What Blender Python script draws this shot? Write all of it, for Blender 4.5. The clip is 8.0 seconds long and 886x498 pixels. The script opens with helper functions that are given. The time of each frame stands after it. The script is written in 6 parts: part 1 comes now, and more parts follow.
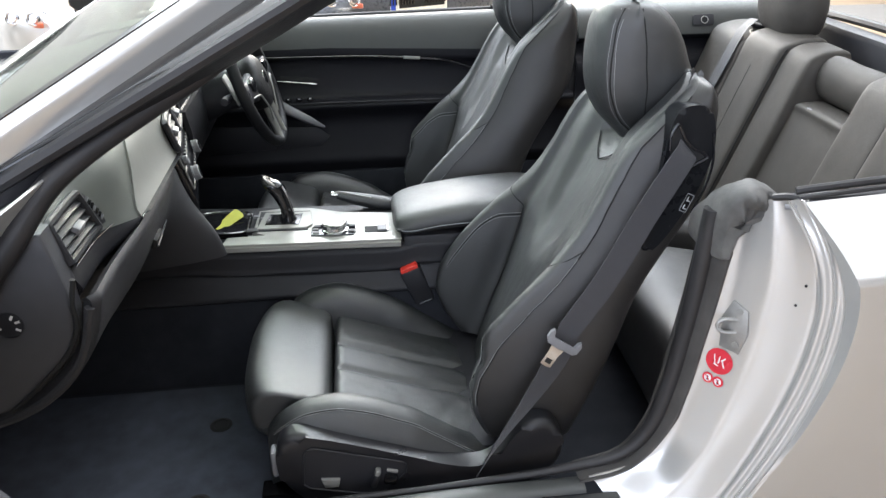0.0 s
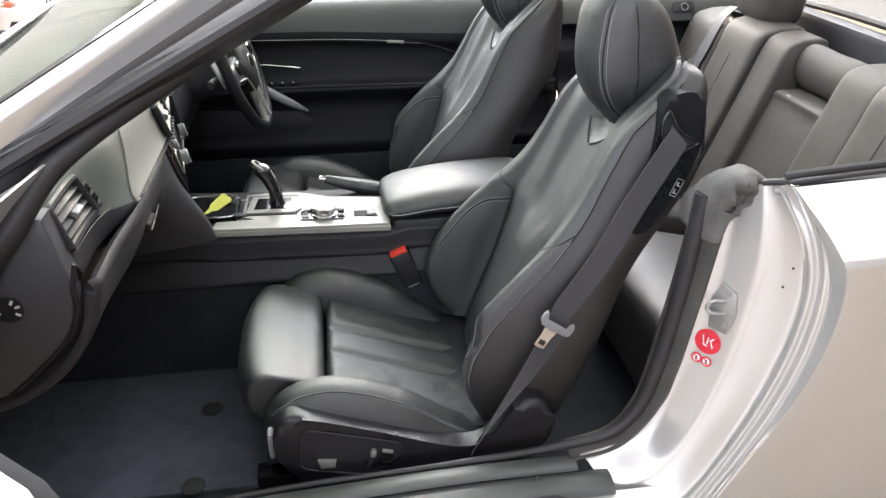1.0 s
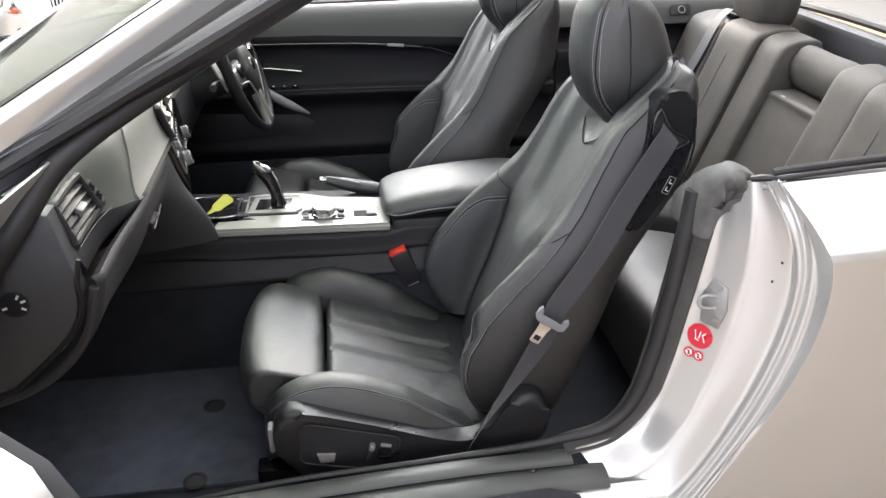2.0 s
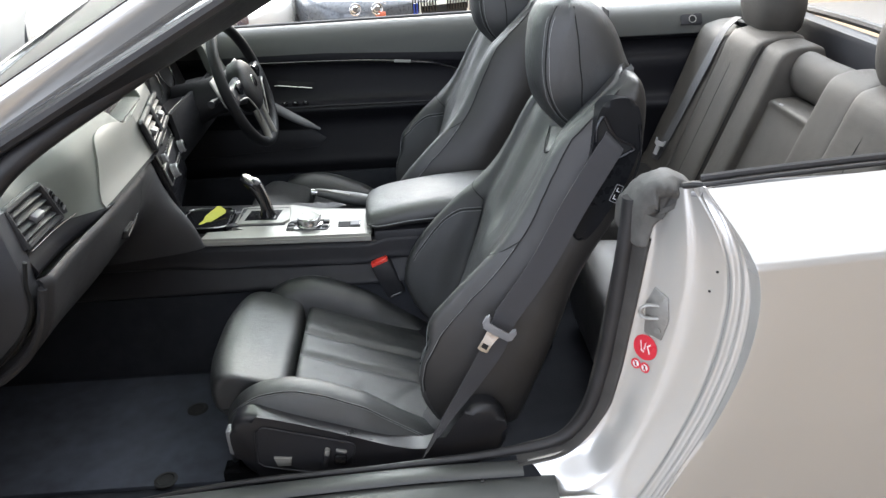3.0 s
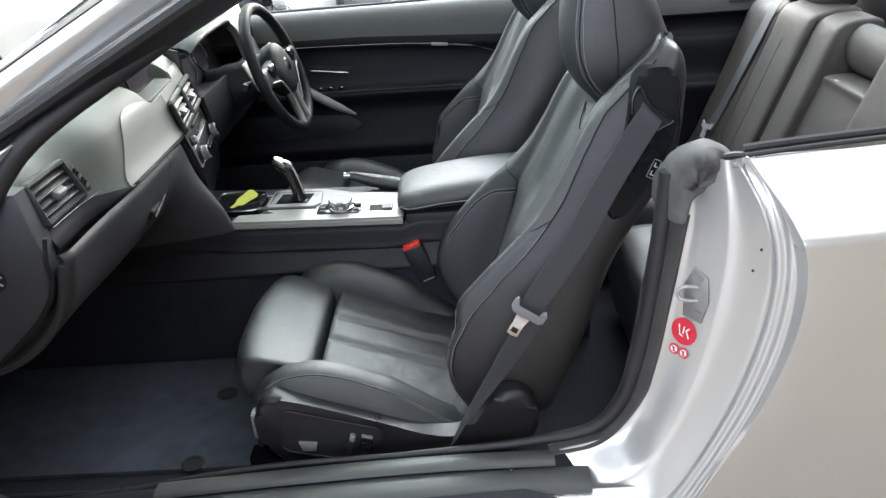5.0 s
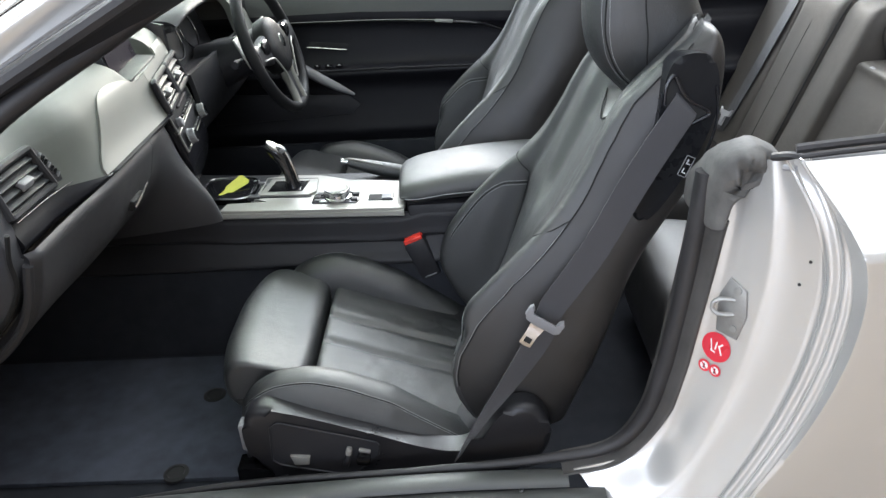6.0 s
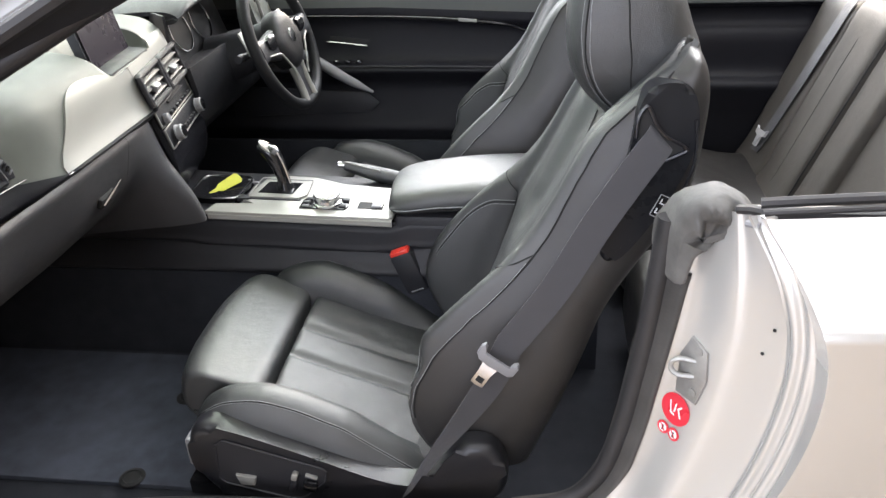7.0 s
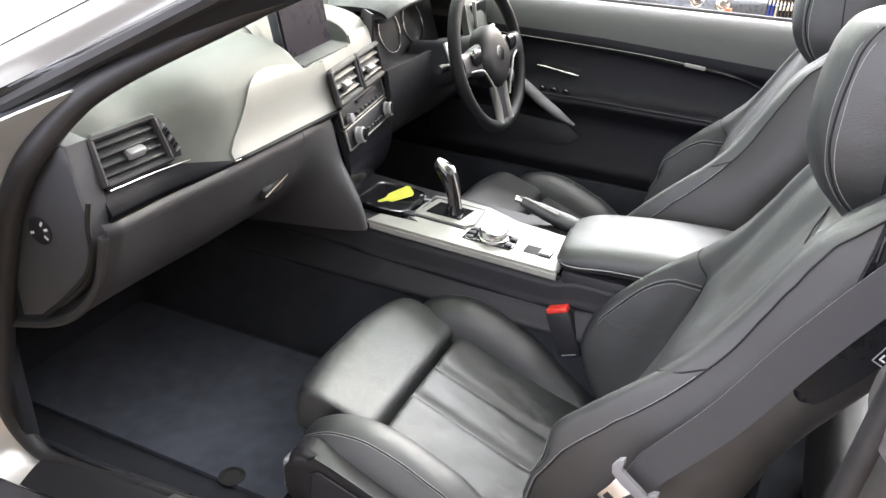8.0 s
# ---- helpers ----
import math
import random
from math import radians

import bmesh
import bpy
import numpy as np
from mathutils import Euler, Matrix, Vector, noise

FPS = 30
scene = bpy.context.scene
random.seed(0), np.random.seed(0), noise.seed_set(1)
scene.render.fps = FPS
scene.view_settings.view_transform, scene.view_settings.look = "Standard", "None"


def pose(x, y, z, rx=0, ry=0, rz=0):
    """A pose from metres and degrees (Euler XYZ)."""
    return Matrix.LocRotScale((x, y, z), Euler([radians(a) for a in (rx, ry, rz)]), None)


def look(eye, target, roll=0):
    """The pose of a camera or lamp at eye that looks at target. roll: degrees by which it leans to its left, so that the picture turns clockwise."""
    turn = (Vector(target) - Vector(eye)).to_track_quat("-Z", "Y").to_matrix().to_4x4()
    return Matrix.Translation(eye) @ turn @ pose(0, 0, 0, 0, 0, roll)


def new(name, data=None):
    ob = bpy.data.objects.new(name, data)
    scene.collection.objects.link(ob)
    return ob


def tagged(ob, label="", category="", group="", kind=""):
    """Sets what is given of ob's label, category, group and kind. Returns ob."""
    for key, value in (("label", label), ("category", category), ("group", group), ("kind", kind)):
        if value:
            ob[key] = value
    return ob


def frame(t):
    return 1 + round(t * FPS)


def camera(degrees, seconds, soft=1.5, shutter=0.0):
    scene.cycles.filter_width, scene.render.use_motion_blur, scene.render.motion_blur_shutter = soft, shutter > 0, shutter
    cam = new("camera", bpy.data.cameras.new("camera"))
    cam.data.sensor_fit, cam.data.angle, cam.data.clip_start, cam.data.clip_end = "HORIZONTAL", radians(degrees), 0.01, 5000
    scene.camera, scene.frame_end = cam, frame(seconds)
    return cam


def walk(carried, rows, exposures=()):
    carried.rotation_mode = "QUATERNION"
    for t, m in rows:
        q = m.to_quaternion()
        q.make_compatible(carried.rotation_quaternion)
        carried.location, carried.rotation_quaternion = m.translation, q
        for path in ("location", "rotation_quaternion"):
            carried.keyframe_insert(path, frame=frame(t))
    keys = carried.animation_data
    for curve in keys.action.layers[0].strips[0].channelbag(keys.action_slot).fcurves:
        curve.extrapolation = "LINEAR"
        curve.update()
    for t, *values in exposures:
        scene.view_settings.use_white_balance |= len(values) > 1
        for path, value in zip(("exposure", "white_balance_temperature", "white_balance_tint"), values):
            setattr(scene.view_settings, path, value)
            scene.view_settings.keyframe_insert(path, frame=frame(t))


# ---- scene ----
# ================= camera =================
cam = camera(59.7, 8.0, soft=1.4)
PATH = [
    (0, (0.091, -1.797, 1.421), (0.276, -0.027, 0.508), -1.0),
    (0.5, (0.066, -1.78, 1.424), (0.297, -0.029, 0.484), -0.2),
    (1, (0.041, -1.808, 1.43), (0.302, -0.067, 0.48), 0.1),
    (1.2, (0.033, -1.823, 1.431), (0.302, -0.081, 0.484), 0.3),
    (2.3, (0.08, -1.862, 1.428), (0.314, -0.11, 0.493), -0.5),
    (2.5, (0.115, -1.884, 1.43), (0.321, -0.126, 0.498), -0.5),
    (3, (0.297, -1.887, 1.412), (0.344, -0.097, 0.523), -2.9),
    (3.5, (0.347, -1.864, 1.379), (0.309, -0.064, 0.508), -4.1),
    (4, (0.341, -1.853, 1.359), (0.275, -0.052, 0.491), -4.4),
    (4.5, (0.342, -1.851, 1.362), (0.26, -0.054, 0.488), -4.6),
    (4.7, (0.338, -1.854, 1.362), (0.257, -0.06, 0.483), -4.6),
    (5.8, (0.329, -1.771, 1.332), (0.257, -0.003, 0.401), -3.9),
    (6, (0.309, -1.72, 1.338), (0.241, 0.041, 0.393), -3.6),
    (6.5, (0.313, -1.628, 1.333), (0.253, 0.117, 0.357), -2.8),
    (7, (0.482, -1.605, 1.347), (0.24, 0.129, 0.38), -2.5),
    (7.3, (0.527, -1.605, 1.353), (0.123, 0.11, 0.406), -1.3),
    (7.5, (0.522, -1.579, 1.344), (0.022, 0.116, 0.408), -0.1),
    (7.7, (0.509, -1.522, 1.335), (-0.072, 0.149, 0.403), 1.2),
    (8, (0.476, -1.432, 1.33), (-0.217, 0.196, 0.396), 3.1),
]
walk(cam, [(t, look(eye, target, roll)) for t, eye, target, roll in PATH], [(0.0, 0.76, 6100, 10), (0.5, 0.88, 6250, 12), (1.0, 0.93, 6450, 13), (2.5, 0.89, 6450, 13), (3.0, 0.73, 6150, 10), (3.5, 0.70, 6000, 9), (4.5, 0.75, 6000, 8), (6.0, 0.91, 6100, 9), (6.5, 1.11, 6350, 12), (7.0, 1.26, 6400, 13), (8.0, 1.53, 6500, 14)])

# ================= light =================
world = bpy.data.worlds.new("world")
world.use_nodes = True
scene.world = world
bg = world.node_tree.nodes["Background"]
bg.inputs[0].default_value = (0.9, 0.95, 1.0, 1)
bg.inputs[1].default_value = 0.1


def area_lamp(name, loc, target, sx, sy, power, color=(1, 1, 1)):
    lamp = bpy.data.lights.new(name, "AREA")
    lamp.shape, lamp.size, lamp.size_y, lamp.energy, lamp.color = "RECTANGLE", sx, sy, power, color
    ob = new(name, lamp)
    ob.matrix_world = look(loc, target)
    return ob


# rows of ceiling tubes over the bays
for row_y, power in ((-3.4, 70), (-1.1, 75), (1.4, 130), (4.0, 780), (6.6, 340)):
    area_lamp("ceiling_row_light", (-0.6, row_y, 4.05), (-0.6, row_y, 0), 11.0, 2.2, power, (0.93, 0.97, 1.0))
# daylight through the open front of the showroom
area_lamp("front_daylight", (-8.7, 1.0, 2.2), (0, 1.0, 1.9), 12.5, 3.6, 190, (0.76, 0.86, 1.0))
# unseen warm lamp, added high on the far side to lift the driver's seat
area_lamp("side_daylight", (0.9, 7.6, 3.2), (0.2, 0, 1.0), 3.0, 1.6, 430, (1.0, 0.90, 0.76))
area_lamp("near_daylight", (-1.6, -6.6, 2.0), (-0.4, 0, 1.2), 10.0, 2.8, 260, (0.80, 0.86, 1.0))

# ================= materials =================


def mat(name, col, rough=0.5, metal=0.0, spec=0.5, coat=0.0, scale=40.0, var=0.15, bump=0.0, bump_scale=400.0, rough_var=0.08, cell=False, col2=None, sheen=0.0, wrinkle=0.0, ior=1.5):
    m = bpy.data.materials.new(name)
    m.use_nodes = True
    nt = m.node_tree
    b = nt.nodes["Principled BSDF"]
    b.inputs["Metallic"].default_value = metal
    b.inputs["IOR"].default_value = ior
    b.inputs["Specular IOR Level"].default_value = spec
    b.inputs["Coat Weight"].default_value = coat
    b.inputs["Coat Roughness"].default_value = 0.04
    b.inputs["Sheen Weight"].default_value = sheen
    co = nt.nodes.new("ShaderNodeTexCoord")
    n1 = nt.nodes.new("ShaderNodeTexNoise")
    n1.inputs["Scale"].default_value, n1.inputs["Detail"].default_value = scale, 4
    n2 = nt.nodes.new("ShaderNodeTexNoise")
    n2.inputs["Scale"].default_value, n2.inputs["Detail"].default_value = scale * 0.14, 3
    nt.links.new(co.outputs["Object"], n1.inputs["Vector"])
    nt.links.new(co.outputs["Object"], n2.inputs["Vector"])
    mix = nt.nodes.new("ShaderNodeMath")
    mix.operation = "ADD"
    nt.links.new(n1.outputs["Fac"], mix.inputs[0])
    nt.links.new(n2.outputs["Fac"], mix.inputs[1])
    ramp = nt.nodes.new("ShaderNodeMapRange")
    ramp.inputs["From Min"].default_value, ramp.inputs["From Max"].default_value = 0.6, 1.4
    nt.links.new(mix.outputs[0], ramp.inputs["Value"])
    cm = nt.nodes.new("ShaderNodeMix")
    cm.data_type = "RGBA"
    c2 = col2 or [c * (1 + var) for c in col]
    cm.inputs[6].default_value = (*[c * (1 - var) for c in col], 1)
    cm.inputs[7].default_value = (*c2, 1)
    nt.links.new(ramp.outputs[0], cm.inputs[0])
    nt.links.new(cm.outputs[2], b.inputs["Base Color"])
    rr = nt.nodes.new("ShaderNodeMapRange")
    rr.inputs["To Min"].default_value, rr.inputs["To Max"].default_value = max(0.02, rough - rough_var), min(1, rough + rough_var)
    nt.links.new(ramp.outputs[0], rr.inputs["Value"])
    nt.links.new(rr.outputs[0], b.inputs["Roughness"])
    if bump:
        bt = nt.nodes.new("ShaderNodeTexVoronoi" if cell else "ShaderNodeTexNoise")
        bt.inputs["Scale"].default_value = bump_scale
        nt.links.new(co.outputs["Object"], bt.inputs["Vector"])
        bp = nt.nodes.new("ShaderNodeBump")
        bp.inputs["Strength"].default_value, bp.inputs["Distance"].default_value = bump, 0.001
        nt.links.new(bt.outputs[0], bp.inputs["Height"])
        nt.links.new(bp.outputs[0], b.inputs["Normal"])
        if wrinkle:
            wn = nt.nodes.new("ShaderNodeTexNoise")
            wn.inputs["Scale"].default_value, wn.inputs["Detail"].default_value, wn.inputs["Distortion"].default_value = 34, 5, 0.8
            nt.links.new(co.outputs["Object"], wn.inputs["Vector"])
            wb = nt.nodes.new("ShaderNodeBump")
            wb.inputs["Strength"].default_value, wb.inputs["Distance"].default_value = wrinkle, 0.006
            nt.links.new(wn.outputs[0], wb.inputs["Height"])
            nt.links.new(wb.outputs[0], bp.inputs["Normal"])
    return m


def glass(name, col=(0.92, 0.97, 0.94), rough=0.0):
    m = bpy.data.materials.new(name)
    m.use_nodes = True
    b = m.node_tree.nodes["Principled BSDF"]
    b.inputs["Base Color"].default_value = (*col, 1)
    b.inputs["Transmission Weight"].default_value = 1.0
    b.inputs["Roughness"].default_value = rough
    b.inputs["IOR"].default_value = 1.45
    return m


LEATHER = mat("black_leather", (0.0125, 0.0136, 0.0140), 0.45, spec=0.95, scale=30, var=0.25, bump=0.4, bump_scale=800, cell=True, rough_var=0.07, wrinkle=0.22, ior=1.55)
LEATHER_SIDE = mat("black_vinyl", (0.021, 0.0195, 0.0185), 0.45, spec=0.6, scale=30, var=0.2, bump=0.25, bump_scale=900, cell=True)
THREAD = mat("grey_thread", (0.25, 0.257, 0.26), 0.7, scale=300, var=0.3)
# paler copy of the black leather: far-side light put into the bench colour
BENCH_LIT = mat("bench_leather_lit", (0.056, 0.051, 0.045), 0.60, spec=0.3, scale=26, var=0.25, bump=0.35, bump_scale=800, cell=True, wrinkle=0.15)
SEAM = mat("dark_seam", (0.008, 0.008, 0.008), 0.8)
PLASTIC = mat("black_plastic", (0.020, 0.020, 0.023), 0.46, spec=0.32, scale=60, var=0.15, bump=0.25, bump_scale=1500)
COVER_BLACK = mat("seat_cover_plastic", (0.012, 0.012, 0.014), 0.33, spec=0.45, scale=60, var=0.15, bump=0.1, bump_scale=1500)
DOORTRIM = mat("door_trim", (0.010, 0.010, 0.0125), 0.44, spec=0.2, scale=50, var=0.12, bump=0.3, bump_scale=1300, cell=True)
# lighter trim for upward faces: light from above put into the colour
SOFT_LIT = mat("soft_dash", (0.038, 0.041, 0.037), 0.50, spec=0.62, scale=50, var=0.12, bump=0.3, bump_scale=1300, cell=True)
# windscreen glare on the black dash pad, put into a paler base colour
DASH_GLARE = mat("soft_dash_glare", (0.100, 0.106, 0.093), 0.58, spec=0.4, scale=50, var=0.10, bump=0.3, bump_scale=1300, cell=True)
# bluish daylight that the open door blocks, put into the end cap's colour
END_CAP_LIT = mat("end_cap_lit", (0.060, 0.060, 0.066), 0.46, spec=0.5, scale=50, var=0.12, bump=0.3, bump_scale=1300, cell=True)
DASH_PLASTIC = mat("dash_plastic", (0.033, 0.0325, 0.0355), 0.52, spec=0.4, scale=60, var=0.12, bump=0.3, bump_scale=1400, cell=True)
SATIN_BLACK = mat("satin_black", (0.008, 0.008, 0.010), 0.22, spec=0.5, rough_var=0.04)
GLOSS = mat("gloss_black", (0.008, 0.008, 0.009), 0.10, spec=0.6, rough_var=0.03)
# same pile twice: front footwell light in the mat's colour, rear shade in CARPET
MAT_LIT = mat("mat_pile_lit", (0.052, 0.058, 0.074), 0.95, scale=25, var=0.35, bump=0.9, bump_scale=700, spec=0.2)
CARPET = mat("black_carpet", (0.024, 0.026, 0.032), 0.95, scale=25, var=0.35, bump=0.9, bump_scale=700, spec=0.2)
PAINT = mat("white_paint", (0.62, 0.612, 0.592), 0.23, metal=0.55, spec=0.5, coat=0.9, scale=3, var=0.012, rough_var=0.02)
PLATE_SILVER = mat("satin_plate", (0.30, 0.296, 0.275), 0.42, metal=0.35, spec=0.5, scale=200, var=0.04)
SILVER = mat("satin_silver", (0.24, 0.237, 0.22), 0.5, metal=0.35, spec=0.5, scale=200, var=0.04)
CHROME = mat("chrome", (0.62, 0.62, 0.63), 0.16, metal=1.0, rough_var=0.04)
WHEEL_HIDE = mat("wheel_leather", (0.008, 0.008, 0.009), 0.50, spec=0.22, scale=40, var=0.2, bump=0.25, bump_scale=1000, cell=True)
STEEL = mat("zinc_steel", (0.33, 0.325, 0.31), 0.42, metal=0.55, scale=80, var=0.2)
RUBBER = mat("black_rubber", (0.020, 0.019, 0.020), 0.55, scale=30, var=0.3, bump=0.2, bump_scale=200)
SEAL_GREY = mat("worn_seal_rubber", (0.050, 0.047, 0.044), 0.62, scale=30, var=0.35, bump=0.3, bump_scale=220)
GUIDE_BLACK = mat("guide_plastic", (0.008, 0.0085, 0.010), 0.30, spec=0.18, scale=60, var=0.1)
RUBBER_GREY = mat("grey_foam_rubber", (0.092, 0.089, 0.084), 0.62, scale=45, var=0.4, bump=0.5, bump_scale=160)
SCUFF = mat("sill_plastic", (0.06, 0.062, 0.06), 0.42, spec=0.5, scale=30, var=0.06, bump=0.05, bump_scale=900, rough_var=0.02)
WEBBING = mat("belt_webbing", (0.036, 0.036, 0.041), 0.62, scale=60, var=0.15, bump=0.6, bump_scale=1400, sheen=0.2)
BELT_GREY = mat("grey_plastic", (0.19, 0.19, 0.20), 0.5, scale=60, var=0.1)
TONGUE_GREY = mat("pale_grey_plastic", (0.42, 0.42, 0.43), 0.45, scale=60, var=0.1)
RED = mat("red_plastic", (0.72, 0.045, 0.03), 0.35, scale=80, var=0.1)
YELLOW = mat("yellow_tag", (0.42, 0.42, 0.02), 0.45, scale=40, var=0.1)
STICKER_RED = mat("sticker_red", (0.62, 0.03, 0.05), 0.3, var=0.05)
STICKER_WHITE = mat("sticker_white", (0.75, 0.74, 0.73), 0.35, var=0.03)
SCREEN = mat("screen_black", (0.016, 0.013, 0.018), 0.28, spec=0.08)
DIAL = mat("dial_black", (0.010, 0.010, 0.011), 0.4)
TINTED = glass("tinted_glass", (0.40, 0.45, 0.36))
CONCRETE = mat("showroom_floor", (0.31, 0.235, 0.16), 0.32, scale=6, var=0.16, bump=0.1, bump_scale=60)
WALLPAINT = mat("wall_paint", (0.36, 0.34, 0.32), 0.7, scale=4, var=0.06, bump=0.1, bump_scale=120)
CEIL = mat("ceiling_paint", (0.72, 0.72, 0.71), 0.8, scale=4, var=0.05)


# ================= mesh helpers =================


def crv(pts, n, closed=False):
    """n samples of a smooth curve through pts."""
    P = np.array([tuple(p) for p in pts], float)
    if closed:
        P = np.vstack([P, P[:1]])
    d = np.sqrt(np.linalg.norm(np.diff(P, axis=0), axis=1)) + 1e-5
    k = len(P)
    T = np.zeros_like(P)
    sl = np.diff(P, axis=0) / d[:, None]
    for i in range(k):
        a, b = i - 1, i
        if i == 0 or i == k - 1:
            if closed:
                a, b = k - 2, 0
            else:
                T[i] = sl[0] if i == 0 else sl[-1]
                continue
        T[i] = (sl[a] * d[b] + sl[b] * d[a]) / (d[a] + d[b])
    t = np.r_[0, np.cumsum(d)]
    s = np.linspace(0, t[-1], n, endpoint=not closed)
    j = np.clip(np.searchsorted(t, s, side="right") - 1, 0, k - 2)
    h = d[j][:, None]
    u = ((s - t[j]) / d[j])[:, None]
    return (2 * u**3 - 3 * u**2 + 1) * P[j] + (u**3 - 2 * u**2 + u) * h * T[j] + (-2 * u**3 + 3 * u**2) * P[j + 1] + (u**3 - u**2) * h * T[j + 1]


def lin(pts, n):
    P = np.array([tuple(p) for p in pts], float)
    t = np.r_[0, np.cumsum(np.linalg.norm(np.diff(P, axis=0), axis=1))]
    s = np.linspace(0, t[-1], n)
    return np.stack([np.interp(s, t, P[:, c]) for c in range(P.shape[1])], 1)


def grid(rows, closed=False, caps=False):
    """Mesh data of a grid of points; closed: round along each row."""
    R = np.array(rows, float)
    m, n, _ = R.shape
    verts = R.reshape(-1, 3).tolist()
    faces = []
    for i in range(m - 1):
        for j in range(n if closed else n - 1):
            k = (j + 1) % n
            faces.append((i * n + j, i * n + k, (i + 1) * n + k, (i + 1) * n + j))
    if caps:
        for i in (0, m - 1):
            c = R[i].mean(0)
            verts.append(c.tolist())
            faces += [(len(verts) - 1, i * n + j, i * n + (j + 1) % n) for j in range(n)]
    return verts, faces


def loft(secs, n=32, m=24, caps=True):
    rows = [crv(s, n, True) for s in secs]
    cols = [crv([r[j] for r in rows], m) for j in range(n)]
    return grid([[cols[j][i] for j in range(n)] for i in range(m)], True, caps)


def loft_grid(secs, n, m):
    rows = [crv(s, n, True) for s in secs]
    cols = [crv([r[j] for r in rows], m) for j in range(n)]
    return np.array([[cols[j][i] for j in range(n)] for i in range(m)])


def snap(fine, pts):
    """The places of a fine grid nearest to pts."""
    flat = fine.reshape(-1, 3)
    return [flat[np.argmin(((flat - np.array(p)) ** 2).sum(1))] for p in pts]


def sheet_rows(rows, n, m):
    rows = [crv(r, n) for r in rows]
    cols = [crv([r[j] for r in rows], m) for j in range(n)]
    return np.array([[cols[j][i] for j in range(n)] for i in range(m)])


def thick(R, t, away=None):
    """A sheet of points made solid: t metres against its normals, which turn away from the point away."""
    R = np.array(R, float)
    m, n, _ = R.shape
    du, dv = np.gradient(R, axis=1), np.gradient(R, axis=0)
    N = np.cross(du, dv)
    N /= np.linalg.norm(N, axis=2, keepdims=True) + 1e-12
    if away is not None and ((R - np.array(away)) * N).sum() < 0:
        N = -N
    B = R - N * t
    verts = np.concatenate([R.reshape(-1, 3), B.reshape(-1, 3)]).tolist()
    o = m * n
    faces = []
    for i in range(m - 1):
        for j in range(n - 1):
            a, b, c, d = i * n + j, i * n + j + 1, (i + 1) * n + j + 1, (i + 1) * n + j
            faces += [(a, b, c, d), (o + d, o + c, o + b, o + a)]
    for i in range(m - 1):
        for j in (0, n - 1):
            a, d = i * n + j, (i + 1) * n + j
            faces.append((a, d, o + d, o + a))
    for j in range(n - 1):
        for i in (0, m - 1):
            a, b = i * n + j, i * n + j + 1
            faces.append((a, b, o + b, o + a))
    return verts, faces


def tube(pts, r, n=8, m=None, closed=False, flat=1.0, up=(0, 0, 1), smooth=True):
    """A round (or, by flat, oval) bar along a path; r may be a list along it."""
    m = m or max(6, 6 * len(pts))
    P = crv(pts, m, closed) if smooth else lin(pts, m)
    rr = np.interp(np.linspace(0, 1, m), np.linspace(0, 1, len(r)), r) if isinstance(r, (list, tuple)) else np.full(m, r)
    rows = []
    U = np.array(up, float)
    for i in range(m):
        a, b = P[(i - 1) % m if closed else max(i - 1, 0)], P[(i + 1) % m if closed else min(i + 1, m - 1)]
        t = (b - a) / (np.linalg.norm(b - a) + 1e-12)
        s = np.cross(t, U)
        s /= np.linalg.norm(s) + 1e-12
        w = np.cross(s, t)
        rows.append([P[i] + rr[i] * (np.cos(q) * s + flat * np.sin(q) * w) for q in np.linspace(0, 2 * np.pi, n, endpoint=False)])
    if closed:
        rows.append(rows[0])
    return grid(rows, True, not closed)


def ribbon(pts, sides, half, t=0.0016, m=40):
    """A flat strap along pts; sides: its cross direction at each; half: half its width at each."""
    P, S = crv(pts, m), crv(sides, m)
    hw = np.interp(np.linspace(0, 1, m), np.linspace(0, 1, len(half)), half)
    S /= np.linalg.norm(S, axis=1, keepdims=True)
    return thick([[P[i] + S[i] * hw[i] * q for q in np.linspace(-1, 1, 7)] for i in range(m)], t)


def box(c, size, r=0.004, rot=None, seg=2):
    bm = bmesh.new()
    bmesh.ops.create_cube(bm, size=1)
    bmesh.ops.scale(bm, vec=size, verts=bm.verts)
    if r:
        bmesh.ops.bevel(bm, geom=list(bm.edges), offset=min(r, min(size) * 0.45), segments=seg, profile=0.5, affect="EDGES")
    if rot:
        bmesh.ops.rotate(bm, cent=(0, 0, 0), matrix=Euler([radians(a) for a in rot]).to_matrix(), verts=bm.verts)
    bmesh.ops.translate(bm, vec=c, verts=bm.verts)
    return bm


def prism(outline, o, u, v, depth, r=0.0, seg=2, n=0):
    """An outline in the plane o + a u + b v, made solid along u x v by depth, with rounded edges; n: smooth it to n points."""
    if n:
        outline = crv([(a, b, 0) for a, b in outline], n, True)[:, :2]
    o, u, v = Vector(o), Vector(u), Vector(v)
    w = u.cross(v).normalized() * depth
    bm = bmesh.new()
    lo = [bm.verts.new(o + u * float(a) + v * float(b)) for a, b in outline]
    hi = [bm.verts.new(p.co + w) for p in lo]
    k = len(lo)
    bm.faces.new(lo[::-1])
    top = bm.faces.new(hi)
    for i in range(k):
        bm.faces.new((lo[i], lo[(i + 1) % k], hi[(i + 1) % k], hi[i]))
    if r:
        bmesh.ops.bevel(bm, geom=list(top.edges), offset=r, segments=seg, profile=0.5, affect="EDGES")
    return bm


